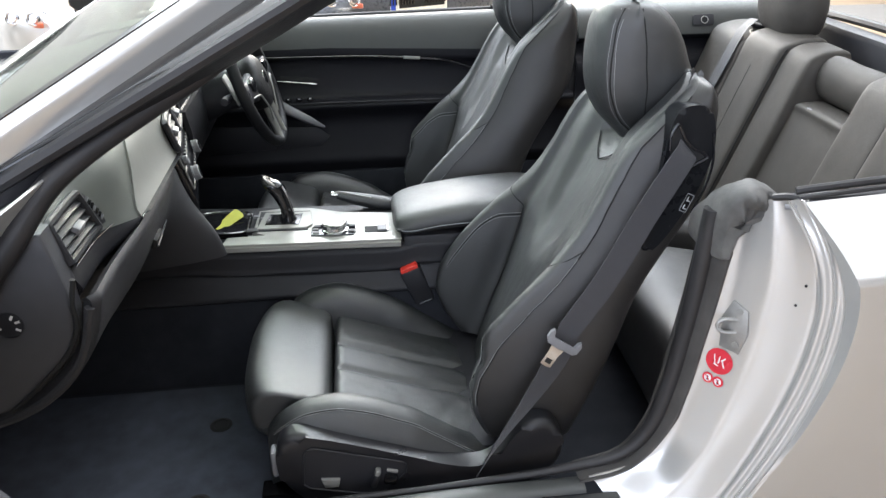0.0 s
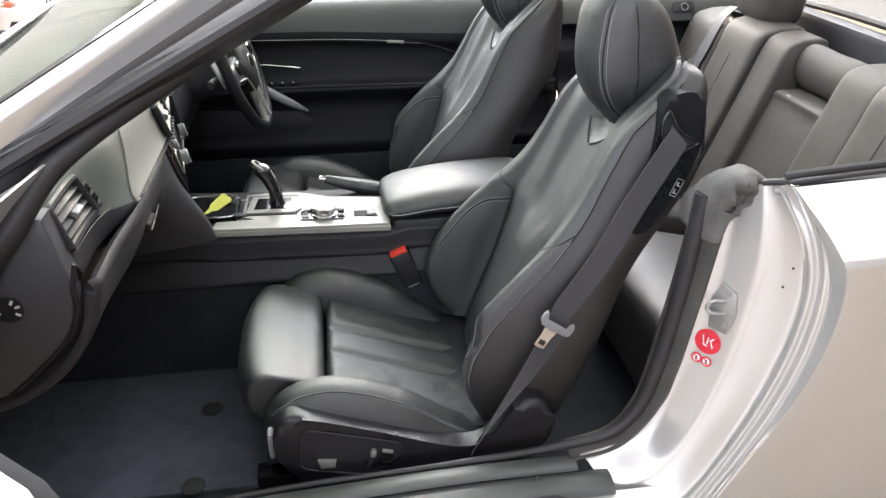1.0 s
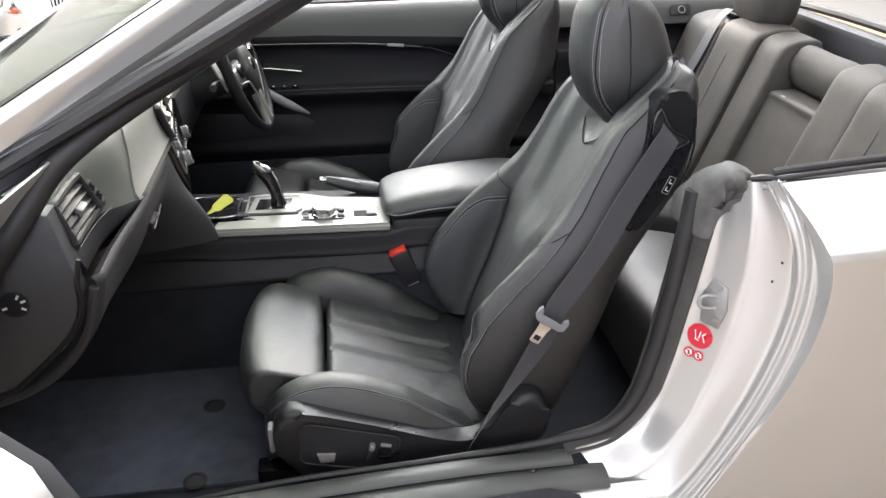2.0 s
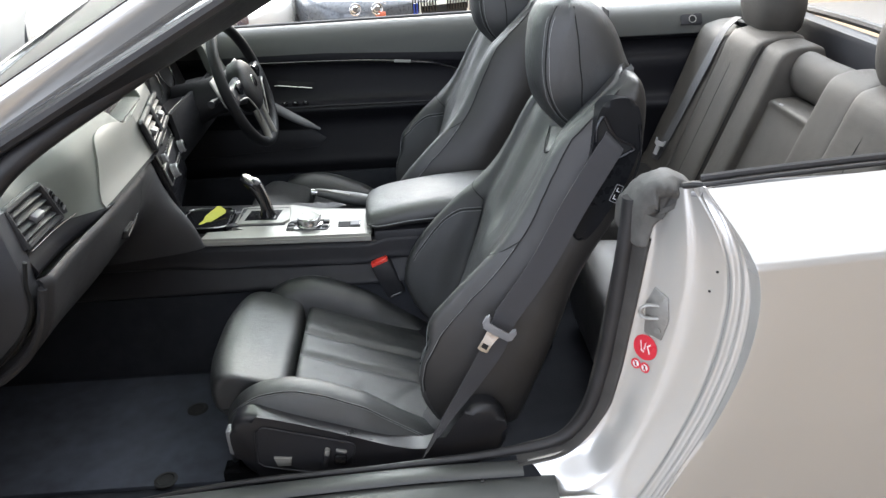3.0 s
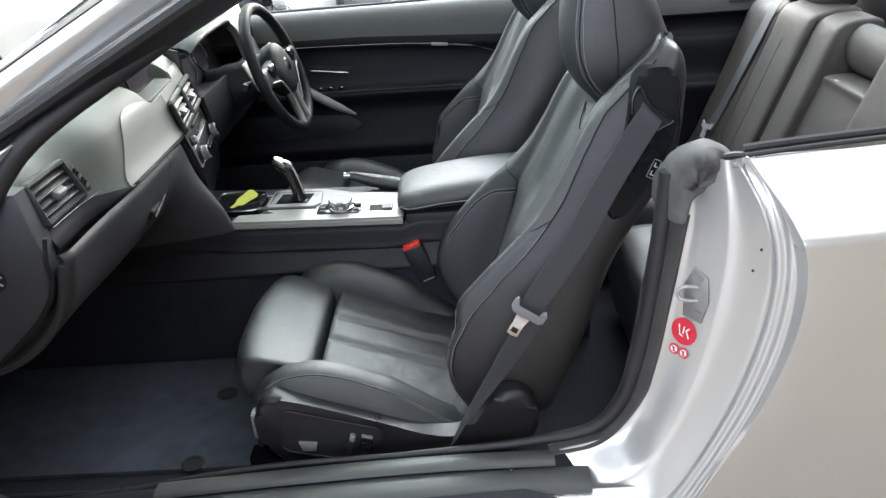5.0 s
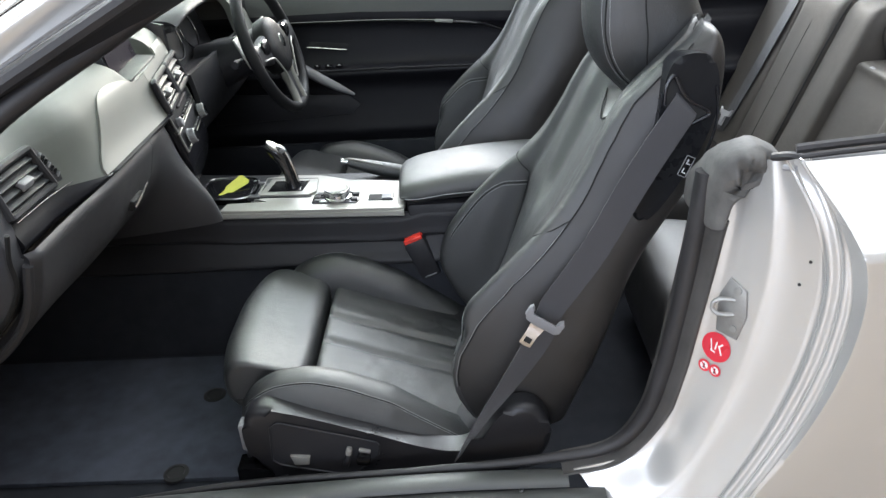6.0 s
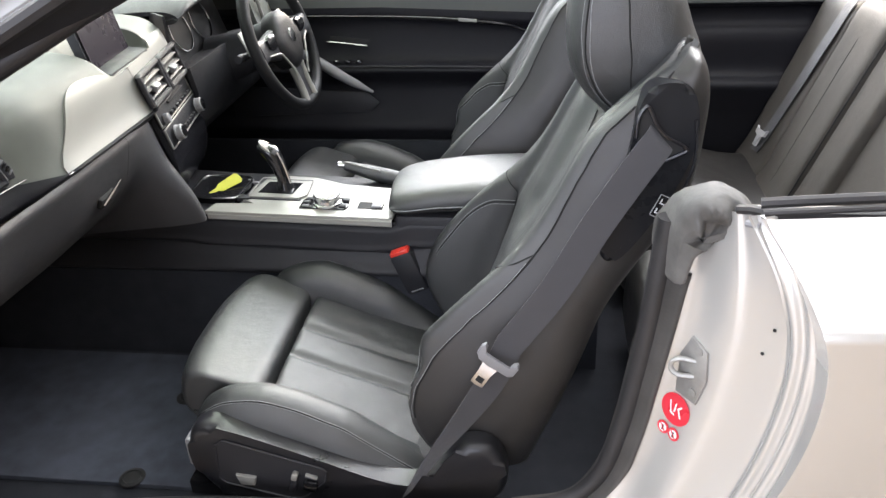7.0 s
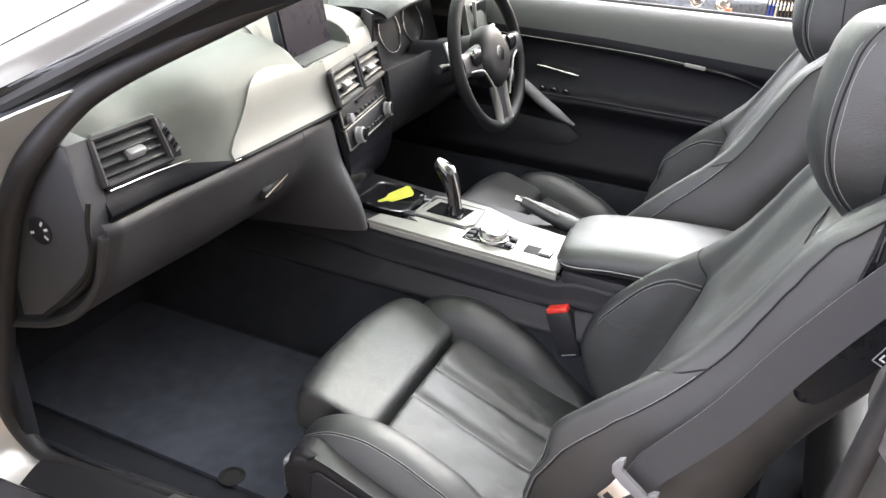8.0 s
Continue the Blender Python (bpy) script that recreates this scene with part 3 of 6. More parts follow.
for c in ((-0.28, -0.343), (-0.292, -0.585)):
    part("mat_fixing", turned([(0.026, 0), (0.025, 0.004), (0.018, 0.006), (0.016, 0.004), (0.006, 0.004)], (c[0], c[1], 0.248), (0, 0, 1), 20), SEAM, MATT)

# ================= seats =================


def bump_line(v, at, w):
    return math.exp(-(((v - at) / w) ** 2))


def front_seat(name, label, dx, y0, dz, side, full=True):
    """A sports seat; local v runs outward from its middle. side: -1 if outward is towards -y."""
    S = thing(name, (0.15 + dx, y0, 0.24), label, "car seat", "front seats")

    def W(p):
        return (p[0] + dx, y0 + side * p[1], p[2] + dz)

    def WW(rows):
        return np.array([[W(p) for p in r] for r in rows])

    def crest(x, far=0.0):
        return far * max(0.0, 1 - abs(x) / 0.2) + float(np.interp(x, (-0.14, -0.118, -0.085, -0.05, 0.0, 0.066, 0.155, 0.232, 0.30, 0.34), (0.398, 0.442, 0.471, 0.484, 0.490, 0.476, 0.436, 0.382, 0.335, 0.31)))

    # middle of the cushion: three soft channels between two sewn creases
    rows = []
    for x in np.linspace(-0.006, 0.36, 46):
        row = []
        for v in np.linspace(-0.185, 0.185, 64):
            z = 0.4385 - 0.36 * max(x, 0) + 0.010 * (1 - (v / 0.19) ** 4)
            z -= 0.010 * (bump_line(v, 0.047, 0.009) + bump_line(v, -0.047, 0.009)) * (1 if x > 0.004 else 0.3)
            z -= 0.03 * max(0.0, (0.008 - x) / 0.014) ** 2
            z += 0.0022 * noise.noise(Vector((x * 14, v * 26, 3.0 * side))) + 0.0012 * noise.noise(Vector((x * 45, v * 60, 1)))
            z -= 0.0030 * max(0.0, noise.noise(Vector((x * 30 + v * 22, v * 9, 7)))) * max(0.0, (x - 0.12) / 0.2)
            row.append((x, v, z))
        rows.append(row)
    part("cushion_panel", thick(WW(rows), 0.05, W((0.15, 0, 0))), LEATHER, S, "black leather cushion with two sewn channels", sharp=70)

    # side bolsters of the cushion
    for s, nm in ((1, "outer"), (-1, "inner")):
        secs = []
        for x in np.linspace(-0.135, 0.335, 14):
            c = crest(x, 0.010 if s < 0 else 0.0)
            mid = 0.435 - 0.36 * max(x, 0)
            lowz = min(0.40 - 0.2 * max(x, 0), c - 0.05)
            k = 1.0 if x > -0.12 else 0.86
            secs.append([W((x, s * v * k, z)) for v, z in ((0.150, lowz - 0.06), (0.158, mid - 0.02 if c > mid else c - 0.03), (0.172, max(mid + 0.004, c - 0.022) if c > mid else c - 0.012), (0.192, c - 0.004), (0.212, c), (0.234, c - 0.006), (0.250, c - 0.024), (0.262, c - 0.055), (0.262, lowz - 0.06), (0.20, lowz - 0.08))])
        part("cushion_bolster", loft(secs, 44, 60), LEATHER, S, sharp=70)
        fine = loft_grid(secs, 160, 140)
        mid = int(np.argmin(((fine[70] - np.array(W((float(np.linspace(-0.135, 0.335, 140)[70]), s * 0.238, crest(0.10, 0.010 if s < 0 else 0.0) - 0.009)))) ** 2).sum(1)))
        lift = np.array((0.0, s * side * 0.0006, 0.0007))
        for off, rr, mt, nm2 in ((-1, 0.0006, THREAD, "stitch_line"), (0, 0.0012, SEAM, "sewn_seam"), (1, 0.0006, THREAD, "stitch_line")):
            part(nm2, tube([p + lift for p in fine[6:126:4, (mid + off) % 160]], rr, 5, 90), mt, S)

    # thigh support in front of the cushion
    prof = [(-0.018, 0.36), (-0.013, 0.43), (-0.015, 0.446), (-0.026, 0.457), (-0.06, 0.467), (-0.10, 0.477), (-0.140, 0.485), (-0.166, 0.482), (-0.184, 0.466), (-0.192, 0.438), (-0.188, 0.398), (-0.162, 0.372), (-0.10, 0.36)]
    secs = []
    for v, k in ((-0.188, 0.80), (-0.187, 0.92), (-0.181, 0.975), (-0.166, 0.996), (-0.08, 1.0), (0.0, 1.0), (0.08, 1.0), (0.158, 0.996), (0.170, 0.975), (0.175, 0.92), (0.176, 0.80)):
        secs.append([W((-0.09 + (x + 0.09) * k + 0.022 * (abs(v) / 0.17) ** 3 * min(1.0, max(0.0, (-0.05 - x) / 0.10)), v, 0.415 + (z - 0.415) * k)) for x, z in prof])
    part("thigh_support", loft(secs, 72, 44), LEATHER, S, "extending leather thigh support", sharp=60)
    part("thigh_seam", tube([W((x, 0.1768, z)) for x, z in ((-0.150, 0.400), (-0.10, 0.398), (-0.03, 0.396))], 0.0014, 5, 20), SEAM, S)
    part("front_apron", box(W((-0.075, 0.0, 0.325)), (0.14, 0.36, 0.10), 0.03), PLASTIC, S)
    part("seat_frame", box(W((0.16, 0.0, 0.315)), (0.42, 0.44, 0.06), 0.02), PLASTIC, S)

    # moulded side cover with the switches
    for s in (1, -1):
        out = [(-0.112, 0.42), (-0.100, 0.452), (-0.075, 0.463), (-0.034, 0.456), (0.06, 0.424), (0.135, 0.395), (0.221, 0.362), (0.27, 0.354), (0.305, 0.366), (0.345, 0.425), (0.375, 0.448), (0.41, 0.446), (0.435, 0.415), (0.44, 0.36), (0.40, 0.31), (0.10, 0.282), (-0.05, 0.295), (-0.10, 0.34)]
        o = W((0, s * 0.248, 0))
        up = Vector((0, 0, 1))
        cover = part("side_cover", prism(out, o, (1, 0, 0), up, -s * side * 0.040, 0.017, 6, n=70), COVER_BLACK, S, "black moulded seat side cover")
        if s == 1 and full:
            o2 = W((0, 0.2885, 0))
            rec = [(-0.060, 0.425), (-0.045, 0.436), (0.125, 0.384), (0.132, 0.376), (0.128, 0.355), (0.085, 0.312), (0.06, 0.309), (-0.055, 0.338), (-0.066, 0.35)]
            part("switch_panel", prism(rec, o2, (1, 0, 0), up, -side * 0.0012), PLASTIC, cover, "dark recessed switch panel")
            part("panel_rim", tube([(o2[0] + a, o2[1] + side * 0.002, o2[2] + b) for a, b in rec], 0.0022, 6, 60, closed=True, up=(0, 1, 0), smooth=False), PLASTIC, cover)
            part("lumbar_switch", prism([(-0.020, 0.012), (0.016, 0.008), (0.012, -0.010), (-0.014, -0.010)], (o2[0] - 0.012, o2[1], o2[2] + 0.350), (1, 0, 0), up, -side * 0.008, 0.002), SILVER, cover, "satin silver switch")
            part("seat_switch", box((o2[0] + 0.072, o2[1] + side * 0.004, o2[2] + 0.352), (0.012, 0.014, 0.044), 0.004, (0, 18, 0)), PLASTIC, cover)
            part("switch_cap", box((o2[0] + 0.076, o2[1] + side * 0.008, o2[2] + 0.370), (0.011, 0.014, 0.014), 0.003, (0, 18, 0)), SILVER, cover)
            part("memory_switch", box((o2[0] + 0.104, o2[1] + side * 0.003, o2[2] + 0.366), (0.022, 0.008, 0.006), 0.002, (0, 17, 0)), SILVER, cover)
            part("lift_switch", box((o2[0] + 0.100, o2[1] + side * 0.003, o2[2] + 0.345), (0.026, 0.012, 0.024), 0.005, (0, 10, 0)), GLOSS, cover)
    part("front_cap", box(W((-0.118, 0.262, 0.39)), (0.012, 0.03, 0.06), 0.006), BELT_GREY, S)
    for s in (1, -1):
        part("seat_rail", box(W((0.10, s * 0.215, 0.262)), (0.52, 0.045, 0.034), 0.004), GLOSS, S, "black steel seat rail")

    # backrest, level by level: height, middle of the front, panel seam, crest of the pad, outer seam, widest side, rear
    LZ = (0.36, 0.42, 0.48, 0.54, 0.60, 0.66, 0.71, 0.75, 0.80, 0.85, 0.90, 0.95, 0.985, 1.018, 1.042, 1.056, 1.062)
    XM = (0.318, 0.330, 0.350, 0.375, 0.401, 0.428, 0.455, 0.478, 0.506, 0.534, 0.564, 0.596, 0.630, 0.660, 0.678, 0.686, 0.688)
    XS = (0.338, 0.358, 0.380, 0.402, 0.419, 0.434, 0.445, 0.466, 0.492, 0.516, 0.540, 0.568, 0.600, 0.636, 0.662, 0.676, 0.686)
    VS = (0.160, 0.162, 0.164, 0.165, 0.163, 0.158, 0.152, 0.148, 0.146, 0.145, 0.143, 0.138, 0.134, 0.130, 0.120, 0.100, 0.085)
    XC = (0.296, 0.258, 0.240, 0.252, 0.288, 0.340, 0.390, 0.432, 0.472, 0.501, 0.526, 0.556, 0.592, 0.630, 0.659, 0.675, 0.686)
    VC = (0.194, 0.200, 0.203, 0.205, 0.206, 0.205, 0.200, 0.191, 0.180, 0.174, 0.169, 0.163, 0.159, 0.153, 0.142, 0.125, 0.105)
    XO = (0.310, 0.286, 0.280, 0.298, 0.334, 0.384, 0.434, 0.466, 0.500, 0.524, 0.547, 0.573, 0.606, 0.642, 0.666, 0.680, 0.688)
    VO = (0.210, 0.218, 0.221, 0.223, 0.224, 0.221, 0.215, 0.207, 0.198, 0.192, 0.187, 0.182, 0.178, 0.172, 0.163, 0.148, 0.115)
    VW = (0.236, 0.243, 0.246, 0.246, 0.243, 0.238, 0.233, 0.229, 0.223, 0.217, 0.210, 0.204, 0.200, 0.195, 0.187, 0.174, 0.125)
    XB = (0.485, 0.505, 0.527, 0.548, 0.568, 0.588, 0.612, 0.636, 0.668, 0.698, 0.712, 0.717, 0.719, 0.716, 0.709, 0.700, 0.692)
    TAB = crv(np.array([LZ, XM, XS, VS, XC, VC, XO, VO, VW, XB]).T, 130)
    hollow = lambda z: float(np.interp(z, (0.66, 0.74, 0.86, 1.0), (0.02, 0.052, 0.070, 0.075)))
    neck = lambda z: 0.002 + 0.030 * min(1.0, max(0.0, (z - 0.869) / 0.014)) + 0.034 * min(1.0, max(0.0, (z - 0.883) / 0.025))

    def ease(t):
        t = min(max(t, 0.0), 1.0)
        return t * t * (3 - 2 * t)

    def front_x(x, v, z):
        """The front face with its soft centre hollow, the scooped throat and slack in the leather."""
        k = ease((hollow(z) + 0.022 - abs(v)) / 0.030) * ease((z - 0.64) / 0.10)
        x += 0.013 * k
        if z > 1.0:
            x -= 0.040 * ease((z - 1.005) / 0.045) * ease((0.082 - abs(v)) / 0.03)
        if 0.869 < z < 1.0:
            x += 0.026 * ease((neck(z) - abs(v)) / 0.020) * ease((z - 0.866) / 0.030)
        return x + 0.0016 * noise.noise(Vector((x * 11, v * 16, z * 9 + side))) + 0.0008 * noise.noise(Vector((x * 40, v * 46, z * 30)))

    panel_rows, pad_rows, shell_rows, outer_line, inner_line = [], [], [], [], []
    for z, xm, xs, vs, xc, vc, xo, vo, vw, xb in TAB:
        z, xb = float(z), float(xb)
        gap = min(0.055, 0.45 * (xb - xo))
        half = crv([(xm, 0, 0), (xm + 0.001, 0.35 * vs, 0), (0.35 * xm + 0.65 * xs - 0.004, 0.72 * vs, 0), (xs, vs, 0), (0.55 * xs + 0.45 * xc - 0.006, 0.5 * (vs + vc) - 0.004, 0), (xc + 0.004, vc - 0.008, 0), (xc + 0.004, vc + 0.006, 0), (xo, vo, 0),
                    (xo + 0.35 * (xb - xo), vw - 0.004, 0), (xb - gap, vw, 0), (xb - 0.3 * gap, vw - 0.016, 0), (xb, vw - 0.06, 0), (xb + 0.006, 0, 0)], 240)[:, :2]
        i_s = int(np.argmin(((half[:140] - (xs, vs)) ** 2).sum(1)))
        i_o = int(np.argmin(((half - (xo, vo)) ** 2).sum(1)))
        i_p = int(round(i_s + (i_o - i_s) * ease((z - 0.700) / 0.065)))
        fr = half[:i_p + 1]
        fr = lin(fr, 44)
        fr = [(front_x(a, b, z), b, z) for a, b in fr]
        panel_rows.append([W((a, -b, c)) for a, b, c in fr[::-1]] + [W(p) for p in fr[1:]])
        pad_rows.append([(float(a), float(b), z) for a, b in lin(half[min(i_p, i_o - 1):i_o + 1], 26)])
        back = [(float(a), float(b), z) for a, b in lin(half[i_o:], 46)]
        shell_rows.append([W(p) for p in back] + [W((a, -b, c)) for a, b, c in back[::-1][1:]])
        outer_line.append((float(half[i_o][0]), float(half[i_o][1]), z))
        inner_line.append((float(half[i_p][0]), float(half[i_p][1]), z))
    part("backrest_panel", thick(np.array(panel_rows), 0.012, W((0.9, 0, 0.6))), LEATHER, S, "black leather backrest with a scooped centre", sharp=70)
    part("back_shell", thick(np.array(shell_rows), 0.006, W((0.45, 0, 0.6))), LEATHER_SIDE, S, "black vinyl seat side and back", sharp=70)
    top = max(i for i, r in enumerate(TAB) if r[0] < 0.772)
    for s in (1, -1):
        # the entry side is sat flatter
        lows = [[((a + ease(j / 14) * max(0.0, r[-1][0] - 0.010 - a) * ease((0.62 - c) / 0.08)) if s > 0 else a, s * b, c) for j, (a, b, c) in enumerate(r)] for r in pad_rows[:top]]
        part("backrest_bolster", thick(np.array([[W(p) for p in r] for r in lows]), 0.010, W((0.9, 0, 0.5))), LEATHER, S, "padded leather backrest bolster", sharp=70)
        line = [W((a - 0.0005, s * (b + 0.001), c)) for a, b, c in outer_line[12:116:3]]
        part("sewn_seam", tube(line, 0.0014, 5, 110, up=(1, 0, 0)), SEAM, S)
        for d in (-0.0045, 0.0045):
            part("stitch_line", tube([W((a - 0.0006 - d * 0.7, s * (b + 0.0008 + d * 0.5), c)) for a, b, c in outer_line[12:top:3]], 0.0006, 5, 90, up=(1, 0, 0)), THREAD, S)
        part("panel_seam", tube([W((front_x(a, b, c) - 0.0004 if i > 70 else a - 0.0004, s * b, c)) for i, (a, b, c) in enumerate(inner_line[8:top]) if i % 3 == 0], 0.0013, 5, 90, up=(1, 0, 0)), SEAM, S)
        # seam across the pad
        flat = np.array([[W(p) for p in r] for r in lows])
        arc = snap(flat, [W((a, s * b, c)) for a, b, c in ((0.440, 0.155, 0.682), (0.415, 0.160, 0.680), (0.385, 0.168, 0.672), (0.352, 0.178, 0.650), (0.325, 0.190, 0.620), (0.300, 0.198, 0.585), (0.278, 0.202, 0.545), (0.268, 0.206, 0.505))])
        out = np.array((-0.0016, -0.0010 * s * side, 0.0))
        part("pad_seam", tube([p + out * 0.6 for p in arc], 0.0013, 6, 60, up=(1, 0, 0)), SEAM, S)
        part("stitch_line", tube([p + out + np.array((0, 0, 0.0045)) for p in arc], 0.0006, 5, 60, up=(1, 0, 0)), THREAD, S)
        part("stitch_line", tube([p + out * 1.2 - np.array((0, 0, 0.0042)) for p in arc], 0.0006, 5, 60, up=(1, 0, 0)), THREAD, S)

    # rim of the throat below the head restraint
    def rim(z, v):
        return W((front_x(float(np.interp(z, TAB[:, 0], TAB[:, 1])), v, z) - 0.0015, v, z))
    levels = np.linspace(0.870, 0.95, 18)
    part("throat_seam", tube([rim(z, -neck(z)) for z in levels[::-1]] + [rim(z, neck(z)) for z in levels], 0.0016, 6, 80, up=(1, 0, 0)), SEAM, S)

    # head restraint: a narrow keystone, deepest above the shoulders
    HR = ((0.915, 0.596, 0.660, 0.030), (0.940, 0.572, 0.690, 0.052), (0.965, 0.548, 0.708, 0.066), (0.995, 0.530, 0.722, 0.075), (1.03, 0.521, 0.722, 0.079), (1.07, 0.518, 0.706, 0.079), (1.11, 0.520, 0.690, 0.077), (1.145, 0.526, 0.668, 0.072), (1.17, 0.540, 0.640, 0.060), (1.183, 0.560, 0.610, 0.036))
    secs = []
    for z, xf, xb, w in HR:
        d = xb - xf
        secs.append([W((x, v, z)) for x, v in ((xf, 0.0), (xf + 0.006, w * 0.50), (xf + 0.022, w * 0.80), (xf + 0.05, w * 0.93), (xf + 0.5 * d, w), (xb - 0.025, w * 0.92), (xb - 0.004, w * 0.55), (xb, 0.0), (xb - 0.004, -w * 0.55), (xb - 0.025, -w * 0.92), (xf + 0.5 * d, -w), (xf + 0.05, -w * 0.93), (xf + 0.022, -w * 0.80), (xf + 0.006, -w * 0.50))])
    hr = part("headrest", loft(secs, 72, 60), LEATHER, S, "integrated black leather head restraint", sharp=70)
    fine = loft_grid(secs, 200, 140)
    for s in (1, -1):
        run = [(xf + 0.028, s * w * 0.84, z) for z, xf, xb, w in HR[1:-1]]
        part("headrest_seam", tube(snap(fine, [W(p) for p in run]), 0.0015, 6, 50, up=(1, 0, 0)), SEAM, hr)
        part("headrest_stitch", tube(snap(fine, [W((a + 0.006, b * 1.03, c)) for a, b, c in run]), 0.0006, 5, 50, up=(1, 0, 0)), THREAD, hr)
        part("headrest_stitch", tube(snap(fine, [W((a - 0.006, b * 0.96, c)) for a, b, c in run]), 0.0005, 5, 50, up=(1, 0, 0)), THREAD, hr)
        part("headrest_side_seam", tube(snap(fine, [W((0.603 + 0.11 * (1.12 - z), s * w, z)) for z, xf, xb, w in HR[2:-1]]), 0.0014, 6, 50, up=(1, 0, 0)), SEAM, hr)
    if full:
        # belt outlet in the shoulder: its face leans in towards the top
        LEAN = (0, 0.11, 1)
        face = lambda a, b, lift=0.0: Vector((a, -0.5955 + 0.11 * (b - 0.86) - lift, b))
        hull = [(0.574, 0.775), (0.585, 0.766), (0.602, 0.775), (0.634, 0.815), (0.664, 0.865), (0.682, 0.905), (0.694, 0.945), (0.695, 0.976), (0.690, 1.003), (0.680, 1.022), (0.655, 1.028), (0.630, 1.021), (0.617, 1.000), (0.611, 0.972), (0.604, 0.925), (0.592, 0.860), (0.575, 0.805)]
        o = face(0, 0)
        g = part("belt_guide", prism(hull, o + Vector((0, 0.052, 0)), (1, 0, 0), LEAN, 0.052, 0.010, 5, n=90), GUIDE_BLACK, S, "smooth black belt outlet housing", sharp=50)
        mouth = [(0.615, 0.950), (0.615, 0.989), (0.625, 1.002), (0.640, 0.977), (0.655, 0.961), (0.675, 0.950), (0.680, 0.943), (0.668, 0.936), (0.652, 0.930), (0.630, 0.935)]
        part("slot_mouth", prism(mouth, o, (1, 0, 0), LEAN, 0.0012), SEAM, g)
        part("belt_slot", tube([face(a, b, 0.003) for a, b in ((0.613, 0.960), (0.615, 0.989), (0.625, 1.003), (0.640, 0.977), (0.655, 0.961), (0.676, 0.950), (0.681, 0.943), (0.669, 0.936), (0.654, 0.929))], [0.002, 0.003, 0.0036, 0.003, 0.003, 0.0036, 0.003], 8, 70, up=(0, 1, 0)), SATIN_BLACK, g)
        part("guide_ridge", tube([face(a, b, 0.001) for a, b in ((0.690, 0.985), (0.694, 0.935), (0.684, 0.890), (0.662, 0.842))], 0.0025, 6, 30, up=(0, 1, 0)), SATIN_BLACK, g)
        U, V = Vector((0.90, 0, -0.43)), Vector((0.43, 0.11, 0.90))
        c0 = face(0.652, 0.862)
        rim2 = [(-0.0068, -0.0165), (0.0068, -0.0165), (0.0068, 0.0165), (-0.0068, 0.0165)]
        part("switch_frame", tube([c0 + U * a + V * b + Vector((0, -0.002, 0)) for a, b in rim2], 0.0009, 6, 40, closed=True, smooth=False, up=(0, 1, 0)), BELT_GREY, g)
        part("fold_switch", prism(rim2, c0, U, V, 0.0016, 0.0005), GLOSS, g, "seat folding switch")
        for dz in (-0.0075, 0.0075):
            c1 = c0 + V * dz + Vector((0, -0.0022, 0))
            part("switch_mark", prism([(-0.003, -0.004), (0.004, -0.004), (0.004, -0.002), (-0.001, -0.002), (-0.001, 0.004), (-0.003, 0.004)], c1, U, V, 0.0006), TONGUE_GREY, g)
    return S


front_seat("passenger_seat", "black leather sports seat with sewn channels and built-in headrest", 0.0, -0.373, 0.0, -1)
front_seat("driver_seat", "black leather sports seat behind the steering wheel", -0.053, 0.365, 0.016, 1, False)

# seat belt across the passenger seat
BELT = thing("seat_belt", (0.29, -0.665, 0.33), "dark grey seat belt hanging unfastened beside the passenger seat", "seat belt")
part("webbing", ribbon([(0.652, -0.572, 0.966), (0.642, -0.592, 0.955), (0.628, -0.600, 0.938), (0.571, -0.616, 0.850), (0.508, -0.628, 0.735), (0.442, -0.638, 0.640)], [(0.62, 0.0, -0.66), (0.68, -0.02, -0.56), (0.75, -0.04, -0.54), (0.78, -0.06, -0.52), (0.78, -0.06, -0.54), (0.74, -0.06, -0.62)], [0.023, 0.0235, 0.0235, 0.0235]), WEBBING, BELT)
part("lower_webbing", ribbon([(0.442, -0.638, 0.640), (0.418, -0.648, 0.584), (0.370, -0.658, 0.505), (0.318, -0.664, 0.425), (0.275, -0.664, 0.345)], [(0.74, -0.06, -0.62), (0.78, 0.05, -0.55), (0.70, 0.45, -0.42), (0.55, 0.7, -0.3), (0.42, 0.85, -0.2)], [0.0235, 0.0235, 0.0235, 0.0235]), WEBBING, BELT)
TONGUE = thing("belt_tongue", (0.41, -0.66, 0.60), "grey seat belt tongue with a steel blade", "belt tongue")
TU, TV = Vector((0.78, -0.12, -0.50)).normalized(), Vector((0.50, 0.02, 0.86)).normalized()
part("tongue_grip", prism([(-0.033, 0.010), (-0.029, 0.017), (-0.024, 0.012), (-0.022, 0.001), (0.022, 0.001), (0.024, 0.012), (0.029, 0.017), (0.034, 0.010), (0.033, -0.006), (0.026, -0.012), (0.008, -0.012), (-0.006, -0.014), (-0.026, -0.012), (-0.033, -0.004)], Vector((0.426, -0.658, 0.628)), TU, TV, 0.009, 0.002), BELT_GREY, TONGUE)
BL = Vector((0.416, -0.661, 0.622))
part("tongue_blade", prism([(-0.014, 0.004), (0.016, 0.004), (0.010, -0.018), (0.011, -0.044), (-0.001, -0.046), (-0.012, -0.044), (-0.010, -0.018)], BL, TU, TV, 0.003, 0.0008), CHROME, TONGUE, "steel blade")
part("blade_slot", prism([(-0.006, -0.028), (0.006, -0.028), (0.006, -0.038), (-0.006, -0.038)], BL + TU.cross(TV) * 0.0026, TU, TV, 0.0008), SEAM, TONGUE)

